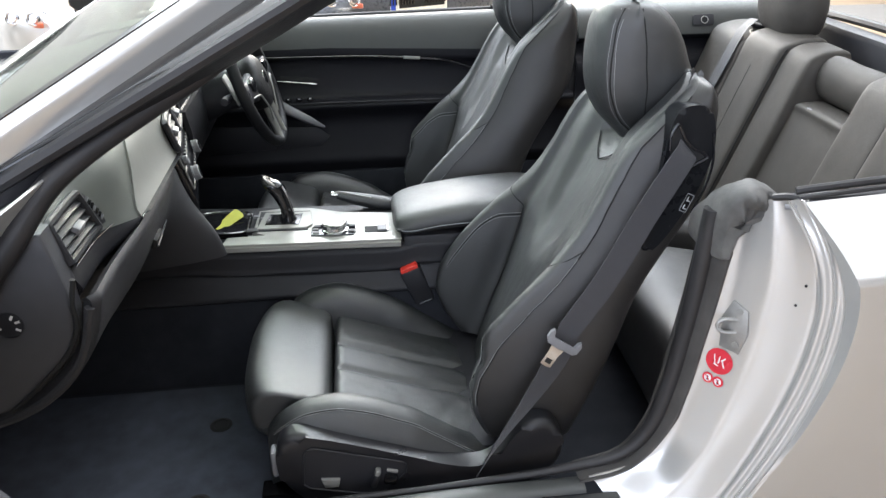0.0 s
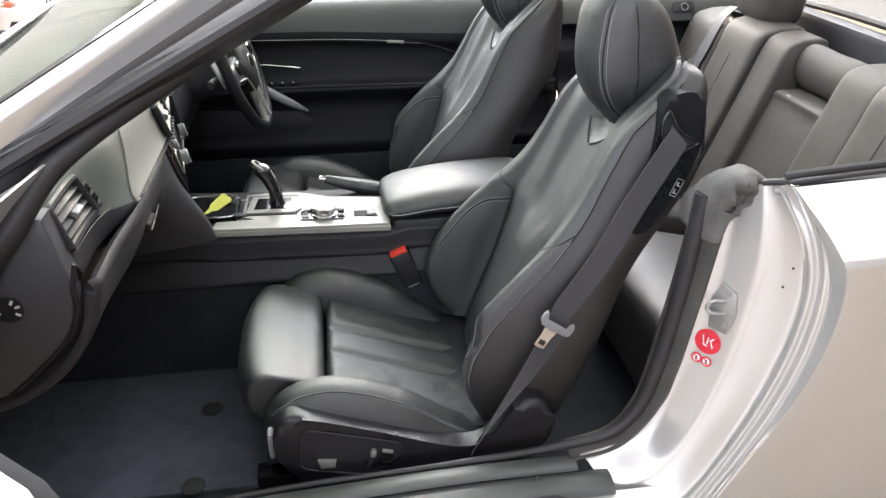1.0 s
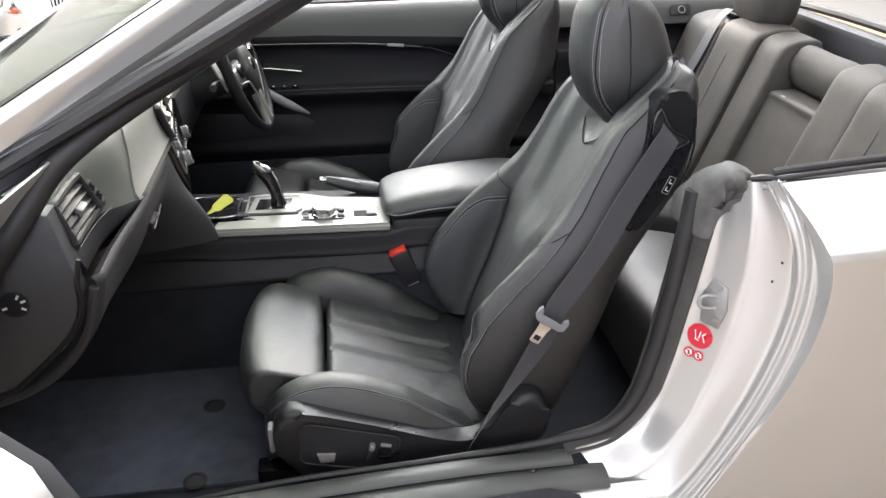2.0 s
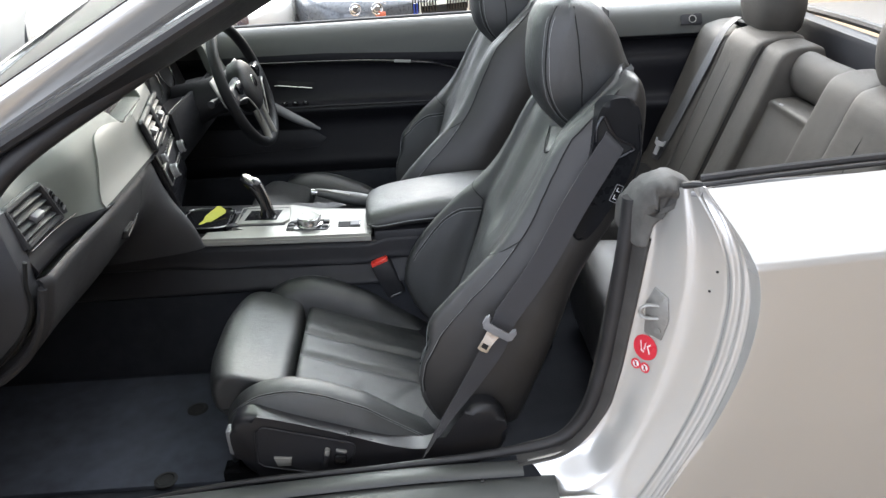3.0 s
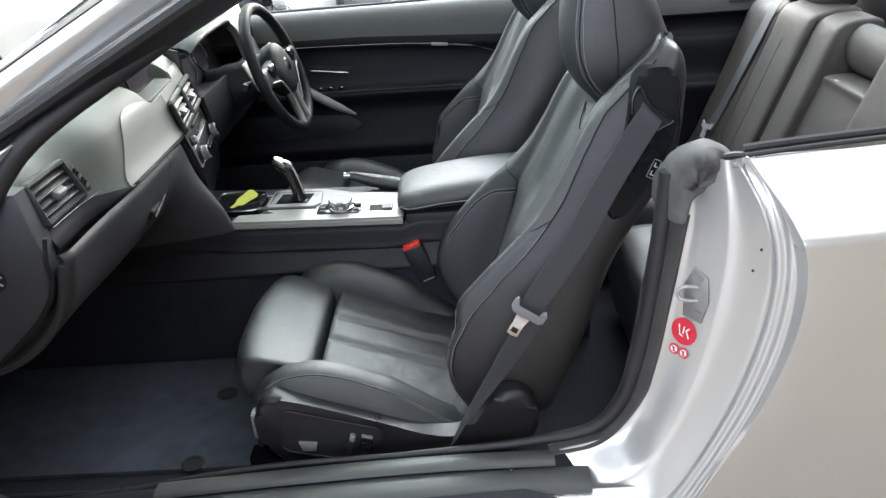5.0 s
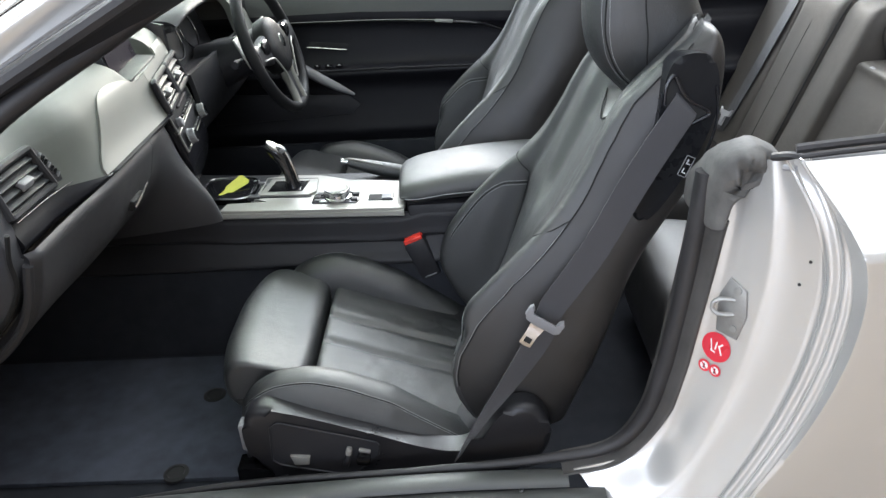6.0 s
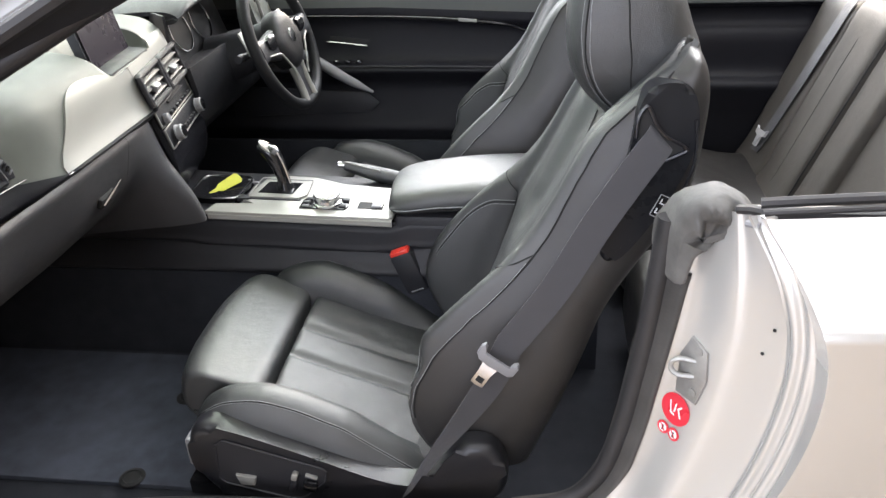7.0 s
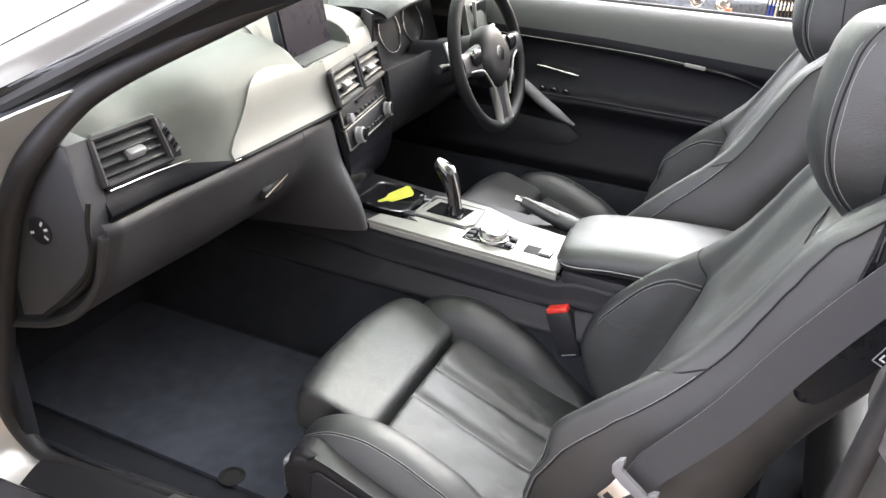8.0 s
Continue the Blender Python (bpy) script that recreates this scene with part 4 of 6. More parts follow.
BUCKLE = thing("belt_buckle", (0.24, -0.13, 0.36), "black seat belt buckle with a red button", "belt buckle")
part("buckle_body", box((0.200, -0.133, 0.468), (0.052, 0.032, 0.105), 0.008, (0, -22, 0)), PLASTIC, BUCKLE)
part("release_button", box((0.180, -0.134, 0.5175), (0.044, 0.024, 0.012), 0.003, (0, -22, 0)), RED, BUCKLE, "red release button")
part("buckle_stalk", box((0.232, -0.133, 0.39), (0.035, 0.02, 0.10), 0.006, (0, -22, 0)), PLASTIC, BUCKLE)
part("buckle_clip", box((0.217, -0.150, 0.428), (0.03, 0.003, 0.003), 0.001, (0, -22, 0)), BELT_GREY, BUCKLE)

# ================= centre console =================
CONSOLE = thing("centre_console", (0.0, 0.0, 0.24), "black centre console with a satin silver trim plate", "centre console")
side_rows = []
for x in np.linspace(-1.0, 0.62, 36):
    t = float(np.interp(x, (-0.62, -0.30, -0.25, 0.16, 0.20, 0.62), (0.590, 0.588, 0.580, 0.570, 0.585, 0.58)))
    side_rows.append([(x, -0.112, t), (x, -0.121, t - 0.012), (x, -0.124, t - 0.045), (x, -0.127, t - 0.058), (x, -0.121, t - 0.064), (x, -0.132, t - 0.085), (x, -0.145, 0.47), (x, -0.146, 0.462), (x, -0.139, 0.458), (x, -0.140, 0.452)])
part("near_flank", thick(np.array([lin(r, 34) for r in side_rows]), 0.01, (0, 0.4, 0.4)), PLASTIC, CONSOLE, "black console flank with a moulded ledge")
part("console_carpet", thick(np.array([[(x, -0.140 - 0.03 * f, 0.456 - 0.215 * f) for f in np.linspace(0, 1, 8)] for x in np.linspace(-1.0, 0.62, 20)]), 0.008, (0, 0.4, 0.3)), CARPET, CONSOLE, "black carpet on the tunnel flank")
part("far_flank", thick(np.array([[(p[0], -p[1] + 0.01, p[2]) for p in r] for r in side_rows]), 0.01, (0, 0, 0.4)), PLASTIC, CONSOLE)


def console_top():
    """The console's upper face, open over the cup tray."""
    zt = lambda x: float(np.interp(x, (-0.45, -0.25, 0.16, 0.62), (0.604, 0.592, 0.580, 0.585))) - 0.002
    verts, faces = [], []
    for x0, x1, y0, y1, m in ((-0.45, -0.330, -0.113, 0.122, 4), (-0.330, -0.208, -0.113, -0.060, 4), (-0.330, -0.208, 0.066, 0.122, 4), (-0.208, 0.62, -0.113, 0.122, 18)):
        v, f = thick(np.array([[(x, y, zt(x)) for y in np.linspace(y0, y1, 8)] for x in np.linspace(x0, x1, m)]), 0.02, (0, 0, 0))
        faces += [tuple(i + len(verts) for i in q) for q in f]
        verts += v
    return verts, faces


part("console_top", console_top(), PLASTIC, CONSOLE)


def top_z(x):
    return 0.5895 - 0.029 * x


# satin plate: a strip along the near edge that widens round the lever and the controller
out = [(-0.262, -0.124), (0.0, -0.124), (0.158, -0.122), (0.166, -0.112), (0.166, 0.02), (0.158, 0.035), (0.02, 0.045), (-0.055, 0.080), (-0.13, 0.085), (-0.19, 0.070), (-0.195, -0.062), (-0.145, -0.078), (-0.252, -0.082)]
part("trim_plate", prism([(a, b) for a, b in out], (0, 0, 0.5905), (1, 0, -0.029), (0, 1, 0), 0.007, 0.003, 3), PLATE_SILVER, CONSOLE, "satin silver trim plate")
part("trim_skirt", thick(np.array([[(x, -0.1205, top_z(x) + 0.004), (x, -0.1255, top_z(x)), (x, -0.1262, top_z(x) - 0.010), (x, -0.122, top_z(x) - 0.014)] for x in np.linspace(-0.255, 0.164, 14)]), 0.003, (0, 0.2, 0.5)), PLATE_SILVER, CONSOLE)
part("shift_surround", prism([(-0.185, -0.055), (-0.060, -0.055), (-0.060, 0.060), (-0.185, 0.060)], (0, 0, 0.5975), (1, 0, -0.029), (0, 1, 0), 0.002, 0.001), PLASTIC, CONSOLE)
part("shift_plate", prism([(-0.185, -0.050), (-0.066, -0.050), (-0.050, -0.03), (-0.056, 0.046), (-0.172, 0.046)], (0, 0, 0.5995), (1, 0, -0.029), (0, 1, 0), 0.004, 0.002), SILVER, CONSOLE, "satin silver shift plate")
part("shift_well", prism([(-0.166, -0.032), (-0.084, -0.032), (-0.076, 0.030), (-0.158, 0.030)], (0, 0, 0.6036), (1, 0, -0.029), (0, 1, 0), 0.001), GLOSS, CONSOLE)
lever = part("gear_lever", loft([[Vector(c) + Vector((a * math.cos(q), b * math.sin(q), 0.0)) for q in np.linspace(0, 2 * math.pi, 10, endpoint=False)] for c, a, b in
                                 (((-0.110, 0.0, 0.604), 0.022, 0.020), ((-0.112, 0.001, 0.625), 0.0155, 0.016), ((-0.117, 0.003, 0.648), 0.016, 0.017), ((-0.124, 0.006, 0.668), 0.019, 0.019), ((-0.134, 0.009, 0.688), 0.024, 0.021), ((-0.146, 0.012, 0.704), 0.024, 0.021), ((-0.156, 0.014, 0.712), 0.012, 0.012))], 24, 30), GLOSS, CONSOLE, "black and chrome gear lever")
def cap_ring(c, a, b):
    return [Vector(c) + Vector((a * math.cos(q), b * math.sin(q), -0.62 * a * math.cos(q))) for q in np.linspace(0, 2 * math.pi, 10, endpoint=False)]


part("lever_cap", loft([cap_ring((-0.137, 0.010, 0.698), 0.023, 0.0185), cap_ring((-0.138, 0.010, 0.703), 0.0245, 0.0195), cap_ring((-0.140, 0.010, 0.708), 0.021, 0.016)], 24, 8), SILVER, lever, "satin lever cap")
part("lever_inlay", loft([cap_ring((-0.140, 0.010, 0.7075), 0.017, 0.012), cap_ring((-0.141, 0.010, 0.7100), 0.016, 0.011)], 20, 4), GLOSS, lever)
part("lever_spine", tube([(-0.096, -0.002, 0.620), (-0.102, -0.002, 0.650), (-0.110, -0.002, 0.678), (-0.118, 0.0, 0.696)], 0.0035, 8, 20, up=(0, 1, 0)), CHROME, lever)
part("mode_switch", box((-0.195, -0.048, 0.602), (0.030, 0.022, 0.010), 0.003), PLASTIC, CONSOLE)
for k in range(3):
    part("mode_button", box((-0.212 + 0.018 * k, 0.048 - 0.014 * k, 0.6035), (0.014, 0.010, 0.006), 0.002), BELT_GREY, CONSOLE)
knob = part("rotary_controller", turned([(0.033, 0), (0.033, 0.005), (0.029, 0.007), (0.0285, 0.012), (0.0305, 0.014), (0.0305, 0.021), (0.0285, 0.0235)], (0.006, -0.062, 0.600), (0, 0, 1), 40), CHROME, CONSOLE, "chrome ringed rotary controller")
part("controller_face", turned([(0.0275, 0), (0.0265, 0.001), (0.0255, 0.0004), (0.012, 0.0014)], (0.006, -0.062, 0.6232), (0, 0, 1), 36), SILVER, knob)
part("controller_base", prism([(-0.056, -0.028), (0.048, -0.028), (0.054, -0.010), (0.048, 0.030), (-0.046, 0.030), (-0.056, 0.012)], (0.004, -0.064, 0.5975), (1, 0, -0.029), (0, 1, 0), 0.0035, 0.0015), GLOSS, CONSOLE)
for c in ((-0.040, -0.082), (-0.042, -0.062), (-0.038, -0.045), (0.046, -0.080), (0.048, -0.050)):
    part("menu_button", box((c[0], c[1] + 0.0, 0.6018), (0.016, 0.013, 0.005), 0.002), PLASTIC, CONSOLE)
part("hold_recess", prism([(0.078, -0.080), (0.136, -0.080), (0.136, -0.046), (0.078, -0.046)], (0, 0, 0.5977), (1, 0, -0.029), (0, 1, 0), 0.0008), SEAM, CONSOLE)
part("hold_switch", box((0.122, -0.063, 0.5970), (0.024, 0.028, 0.006), 0.002), BELT_GREY, CONSOLE)
part("switch_edge", tube([(0.1345, -0.078, 0.5985), (0.1345, -0.048, 0.5985)], 0.0014, 6, 6), CHROME, CONSOLE)

# cup holder tray with a chrome rim
tray = crv([(-0.326, -0.052, 0), (-0.300, -0.060, 0), (-0.235, -0.060, 0), (-0.212, -0.050, 0), (-0.210, 0.0, 0), (-0.212, 0.056, 0), (-0.235, 0.066, 0), (-0.305, 0.066, 0), (-0.328, 0.056, 0), (-0.330, 0.0, 0)], 60, True)[:, :2]
well = [[((-0.270 + (a + 0.270) * k), b * k, 0.5985 - 0.029 * a - d) for a, b in tray] for k, d in ((1.0, 0.0), (0.985, 0.006), (0.95, 0.035), (0.88, 0.052), (0.6, 0.055), (0.02, 0.055))]
part("cup_tray", grid(well, True, True), GLOSS, CONSOLE, "dark cup holder tray", sharp=60)
part("tray_rim", tube([(a, b, 0.5995 - 0.029 * a) for a, b in tray], 0.0026, 6, 90, closed=True, smooth=False), CHROME, CONSOLE, "chrome tray rim")

# armrest
def arm_sec(x, y0, y1, z0, z1):
    return [(x, y0 + 0.012, z0), (x, y0, z0 + 0.012), (x, y0 + 0.002, z1 - 0.022), (x, y0 + 0.022, z1 - 0.003), (x, (y0 + y1) / 2, z1 + 0.006), (x, y1 - 0.022, z1 - 0.003), (x, y1 - 0.002, z1 - 0.022), (x, y1, z0 + 0.012), (x, y1 - 0.012, z0)]


part("armrest_lid", loft([arm_sec(0.150, -0.060, 0.065, 0.602, 0.622), arm_sec(0.158, -0.105, 0.092, 0.598, 0.630), arm_sec(0.19, -0.116, 0.100, 0.598, 0.643), arm_sec(0.27, -0.117, 0.102, 0.604, 0.657), arm_sec(0.38, -0.117, 0.102, 0.610, 0.668), arm_sec(0.50, -0.117, 0.102, 0.612, 0.668), arm_sec(0.54, -0.112, 0.098, 0.614, 0.655)], 44, 36), LEATHER, CONSOLE, "black leather armrest lid", sharp=70)
part("armrest_seam", tube([(0.155, -0.075, 0.612), (0.172, -0.114, 0.608), (0.27, -0.1185, 0.619), (0.40, -0.1185, 0.625), (0.52, -0.118, 0.626)], 0.0014, 6, 40), THREAD, CONSOLE)
part("armrest_joint", tube([(0.155, -0.072, 0.606), (0.172, -0.112, 0.602), (0.27, -0.1178, 0.612), (0.40, -0.1178, 0.618), (0.52, -0.117, 0.620)], 0.0016, 6, 40), SEAM, CONSOLE)
part("armrest_box", box((0.36, -0.008, 0.560), (0.38, 0.222, 0.075), 0.012), PLASTIC, CONSOLE)

# hand brake beside the armrest
BRAKE = thing("hand_brake", (0.16, 0.105, 0.59), "hand brake lever with a bright button end", "brake lever")
part("brake_grip", tube([(0.18, 0.100, 0.580), (0.12, 0.100, 0.594), (0.06, 0.099, 0.610), (0.012, 0.098, 0.624)], [0.018, 0.020, 0.017, 0.011], 10, 24), LEATHER, BRAKE)
part("brake_trim", tube([(0.10, 0.088, 0.615), (0.06, 0.090, 0.624), (0.02, 0.094, 0.633), (0.002, 0.097, 0.630)], 0.0028, 8, 24), SILVER, BRAKE)
part("brake_button", tube([(0.014, 0.098, 0.625), (-0.004, 0.097, 0.627)], 0.0075, 10, 8), CHROME, BRAKE)

TAG = thing("key_tag", (-0.235, -0.02, 0.60), "bright yellow plastic key tag lying in the tray", "key tag")
part("tag", prism([(-0.050, -0.004), (-0.030, -0.005), (-0.022, -0.013), (0.030, -0.017), (0.037, -0.011), (0.038, 0.010), (0.032, 0.016), (-0.018, 0.012), (-0.030, 0.005), (-0.050, 0.004)], (-0.254, 0.004, 0.6135), (0.56, 0.80, 0.16), (-0.76, 0.52, 0.38), 0.0015), YELLOW, TAG)
part("tag_stub", box((-0.272, -0.020, 0.590), (0.012, 0.040, 0.003), 0.001, (55, 0, -35)), YELLOW, TAG)

# ================= dashboard =================
DASH = thing("dashboard", (-0.45, 0.0, 0.24), "soft dashboard with a satin silver trim strip", "dashboard")
FACE = [(-0.318, 0.842), (-0.330, 0.868), (-0.338, 0.895), (-0.345, 0.925), (-0.354, 0.950), (-0.374, 0.972), (-0.42, 0.988), (-0.52, 0.992), (-0.66, 0.975), (-0.86, 0.93)]
FC = crv([(a, b, 0) for a, b in FACE], 60)[:, :2]


def face_x(z):
    """Depth of the dash face at a height below its brow."""
    k = FC[:36]
    return float(np.interp(z, k[:, 1], k[:, 0]))


def dip(y):
    """How far the screen's recess is open at y: 0 outside, 1 inside."""
    k = min(max((y + 0.235) / 0.03, 0.0), 1.0) * min(max((0.020 - y) / 0.012, 0.0), 1.0)
    return k * k * (3 - 2 * k)


def pad(y0, y1, m, cut=0):
    rows = []
    for y in np.linspace(y0, y1, m):
        e = max(0.0, (abs(y) - 0.66) / 0.09)
        d = dip(y)
        rows.append([(x - 0.016 * e * e, y, z - 0.010 * e * e - d * max(0.0, z - 0.940) * float(np.interp(x, (-0.50, -0.46), (0.0, 1.0)))) for x, z in FC[cut:]])
    return np.array(rows)


part("dash_pad", thick(pad(-0.738, -0.152, 100), 0.02, (-0.6, 0, 0.6)), DASH_GLARE, DASH, "soft grained dash pad", sharp=70)
STACK_PAD = part("stack_pad", thick(pad(-0.155, 0.130, 70, 8), 0.02, (-0.6, 0, 0.6)), DASH_GLARE, DASH)
part("rear_dash_pad", thick(pad(-0.165, 0.17, 40, 38), 0.02, (-0.6, 0, 0.6)), DASH_GLARE, DASH)
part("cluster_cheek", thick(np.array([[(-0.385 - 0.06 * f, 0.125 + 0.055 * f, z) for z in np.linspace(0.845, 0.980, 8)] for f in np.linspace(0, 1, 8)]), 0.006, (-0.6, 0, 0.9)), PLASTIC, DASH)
part("far_dash_pad", thick(pad(0.565, 0.755, 16), 0.02, (-0.6, 0.6, 0.6)), DASH_GLARE, DASH)


def trim_strip():
    rows = []
    for y, lo, hi in ((-0.472, 0.846, 0.857), (-0.455, 0.846, 0.874), (-0.432, 0.846, 0.892), (-0.407, 0.846, 0.916), (-0.386, 0.846, 0.940), (-0.360, 0.846, 0.955), (-0.32, 0.846, 0.960), (-0.25, 0.846, 0.952), (-0.21, 0.846, 0.938), (-0.150, 0.846, 0.938)):
        rows.append([(face_x(z) + 0.004, y, z) for z in np.linspace(lo, hi, 16)])
    rows = np.array(rows)
    return np.stack([np.stack([crv(rows[:, j], 40)[i] for j in range(16)]) for i in range(40)])


part("trim_strip", thick(trim_strip(), 0.004, (-0.6, 0, 0.8)), SILVER, DASH, "satin silver wave-shaped trim", sharp=60)
BROW = part("vent_brow", thick(np.array([[(face_x(z) + 0.004, y, z) for z in np.linspace(0.918 - 0.02 * max(0, (y - 0.08) / 0.05), 0.940 + 0.016 * (1 - dip(y)), 8)] for y in np.linspace(-0.150, 0.126, 50)]), 0.004, (-0.6, 0, 0.8)), SILVER, DASH)
part("trim_edge", tube([(face_x(0.846) + 0.006, y, 0.8435) for y in (-0.475, -0.35, -0.25, -0.16)], 0.0016, 6, 24), CHROME, DASH, "bright trim edge")
part("lower_band", thick(np.array([[(face_x(z) + 0.003, y, z) for z in np.linspace(float(np.interp(y, (-0.61, -0.46), (0.876, 0.842))), 0.8425, 3)] + [(-0.316, y, 0.838), (-0.324, y, 0.828)] for y in np.linspace(-0.738, -0.14, 60)]), 0.01, (-0.6, 0, 0.8)), DOORTRIM, DASH)


def vent(y0, y1, z0, z1, n, tab_at, skew=0.0, x_off=0.0):
    """An air outlet let into the dash face."""
    yc, zc = (y0 + y1) / 2, (z0 + z1) / 2
    x0, x1 = face_x(z0) + x_off, face_x(z1) + x_off
    tilt = Vector((x1 - x0, 0, z1 - z0))
    up = tilt.normalized()
    V = part("air_vent", prism([(y0 - 0.004, -0.004), (y1 + 0.004, -0.004), (y1 + 0.004 - skew, (z1 - z0) + 0.004), (y0 - 0.004, (z1 - z0) + 0.004)], (x0 + 0.002, 0, z0), (0, 1, 0), up, 0.004), SEAM, DASH, "black air vent")
    cor = [Vector((x0 + 0.010, y0 - 0.006, z0)) + up * -0.006, Vector((x0 + 0.010, y1 + 0.006, z0)) + up * -0.006, Vector((x0 + 0.010, y1 + 0.006 - skew, z0)) + up * (z1 - z0 + 0.006), Vector((x0 + 0.010, y0 - 0.006, z0)) + up * (z1 - z0 + 0.006)]
    part("vent_frame", tube(cor, 0.007, 8, 80, closed=True, smooth=False, up=(1, 0, 0)), PLASTIC, V)
    for k in range(n):
        f = (k + 0.6) / (n + 0.2)
        p = Vector((x0, 0, z0)) + tilt * f
        part("slat", box((p.x + 0.007, yc - skew * f * 0.5, p.z), (0.016, y1 - y0 - skew * f, 0.0045), 0.0015, (0, 30, 0)), PLASTIC, V)
    p = Vector((x0, 0, z0)) + tilt * 0.42
    part("vent_tab", box((p.x + 0.014, tab_at, p.z), (0.016, 0.034, 0.015), 0.004, (0, 25, 0)), BELT_GREY, V, "satin vent tab")
    return V


v1 = vent(-0.728, -0.608, 0.890, 0.947, 4, -0.665, 0.010)
part("vent_lobe", prism([(-0.606, 0.000), (-0.578, -0.003), (-0.576, 0.012), (-0.586, 0.044), (-0.600, 0.064), (-0.618, 0.066)], (face_x(0.884) + 0.004, 0, 0.884), (0, 1, 0), (-0.25, 0, 0.97), 0.008, 0.003), PLASTIC, v1)
for k in range(7):
    part("vent_wheel_rib", box((face_x(0.90) + 0.011 - 0.0015 * k, -0.584 - 0.0028 * k, 0.895 + 0.0066 * k), (0.010, 0.010, 0.0032), 0.001, (35, 0, 0)), BELT_GREY if k % 3 == 0 else GLOSS, v1)
part("vent_edge", tube([(face_x(0.88) + 0.014, y, 0.877 - 0.004 * (y + 0.73) / 0.17) for y in (-0.73, -0.65, -0.565)], 0.0013, 6, 12), CHROME, v1, "chrome vent edge")
STACK_OBJECTS = []
for y0, y1, tab in ((-0.146, -0.030, -0.100), (-0.002, 0.114, 0.044)):
    cv = vent(y0, y1, 0.860, 0.914, 3, tab, 0.0, 0.004)
    part("vent_rim", tube([(face_x(0.866) + 0.016, y0 - 0.008, 0.850), (face_x(0.866) + 0.016, y1 + 0.010, 0.850)], 0.0016, 6, 8, smooth=False), CHROME, cv)
    STACK_OBJECTS += [cv, *cv.children]

# end cap of the dash beside the door, with the airbag switch
part("end_cap", prism([(-0.382, 0.940), (-0.374, 0.900), (-0.366, 0.850), (-0.366, 0.80), (-0.374, 0.762), (-0.400, 0.715), (-0.448, 0.668), (-0.50, 0.635), (-0.548, 0.62), (-0.55, 0.88), (-0.46, 0.950)], (0, -0.700, 0), (1, 0, 0), (0, 0, 1), 0.042, 0.006, 3), END_CAP_LIT, DASH, "black dash end cap")
part("cap_gap", tube([(-0.352, -0.7425, 0.866), (-0.362, -0.7425, 0.824), (-0.364, -0.7425, 0.784), (-0.388, -0.7425, 0.737), (-0.446, -0.7425, 0.678), (-0.495, -0.7425, 0.636)], 0.004, 6, 40, up=(0, 1, 0)), SEAM, DASH)
sw = part("airbag_switch", turned([(0.022, 0), (0.022, 0.003), (0.017, 0.004), (0.006, 0.003)], (-0.461, -0.742, 0.796), (0, -1, 0), 28), PLASTIC, DASH)
for a in (20, 60, 200, 330):
    part("switch_mark", box((-0.461 + 0.0155 * math.cos(radians(a)), -0.7458, 0.796 + 0.0155 * math.sin(radians(a))), (0.008, 0.001, 0.004), 0, (0, -a, 0)), STICKER_WHITE, sw)

GRILLE = part("defroster_grille", prism([(-0.50, -0.72), (-0.47, -0.735), (-0.455, -0.72), (-0.50, -0.63), (-0.525, -0.63)], (0, 0, 0.991), (1, 0, 0), (0, 1, 0), 0.003), SEAM, DASH, "small slotted defroster grille")
for k in range(6):
    part("grille_slat", box((-0.487 - 0.003 * k, -0.715 + 0.015 * k, 0.995), (0.032, 0.005, 0.004), 0.001, (0, 0, -25)), PLASTIC, GRILLE)

# glove box
GL = [(-0.318, 0.836), (-0.312, 0.826), (-0.318, 0.800), (-0.330, 0.760), (-0.350, 0.72), (-0.39, 0.675), (-0.45, 0.635), (-0.56, 0.60)]
gc = crv([(a, b, 0) for a, b in GL], 34)[:, :2]
rows = []
for y in np.linspace(-0.748, -0.275, 40):
    e2 = max(0.0, (-0.735 - y) / 0.013)
    rows.append([(x - 0.010 * e2 * e2, y, z) for x, z in gc])
GLOVE = part("glove_box", thick(np.array(rows), 0.020, (-0.6, -0.4, 0.9)), DASH_PLASTIC, DASH, "black glove box lid", sharp=60)
part("glove_rim", tube([(x - 0.014, -0.749, z - 0.004) for x, z in gc[3::3]], 0.008, 8, 40, up=(0, 1, 0)), DASH_PLASTIC, GLOVE)
part("glove_handle", tube([(-0.318, -0.325, 0.768), (-0.322, -0.362, 0.753), (-0.326, -0.386, 0.742)], [0.002, 0.003, 0.0035], 6, 16), CHROME, GLOVE, "chrome glove box handle")
part("handle_recess", box((-0.334, -0.362, 0.747), (0.016, 0.055, 0.022), 0.004, (0, 20, 0)), SEAM, GLOVE)
KNEE = crv([(-0.330, 0.836, 0), (-0.322, 0.815, 0), (-0.312, 0.775, 0), (-0.298, 0.735, 0), (-0.274, 0.690, 0), (-0.256, 0.655, 0), (-0.246, 0.625, 0), (-0.240, 0.602, 0)], 34)[:, :2]
rows = []
for y in [*np.linspace(-0.274, -0.160, 30), *np.linspace(-0.156, -0.128, 12)]:
    f = min(max((y + 0.274) / 0.110, 0.0), 1.0)
    f = f * f * (3 - 2 * f)
    e = max(0.0, (y + 0.168) / 0.040)
    back = 0.05 * (1 - math.sqrt(max(0.0, 1 - min(e, 0.999) ** 2)))
    rows.append([(a[0] * (1 - f) + b[0] * f - back, y, a[1] * (1 - f) + b[1] * f - back * float(np.interp(i, (0, 8), (0.8, 0.0)))) for i, (a, b) in enumerate(zip(gc, KNEE))])
part("knee_panel", thick(np.array(rows), 0.012, (-0.6, -0.3, 0.95)), DASH_PLASTIC, DASH, "black padded knee panel beside the console", sharp=60)
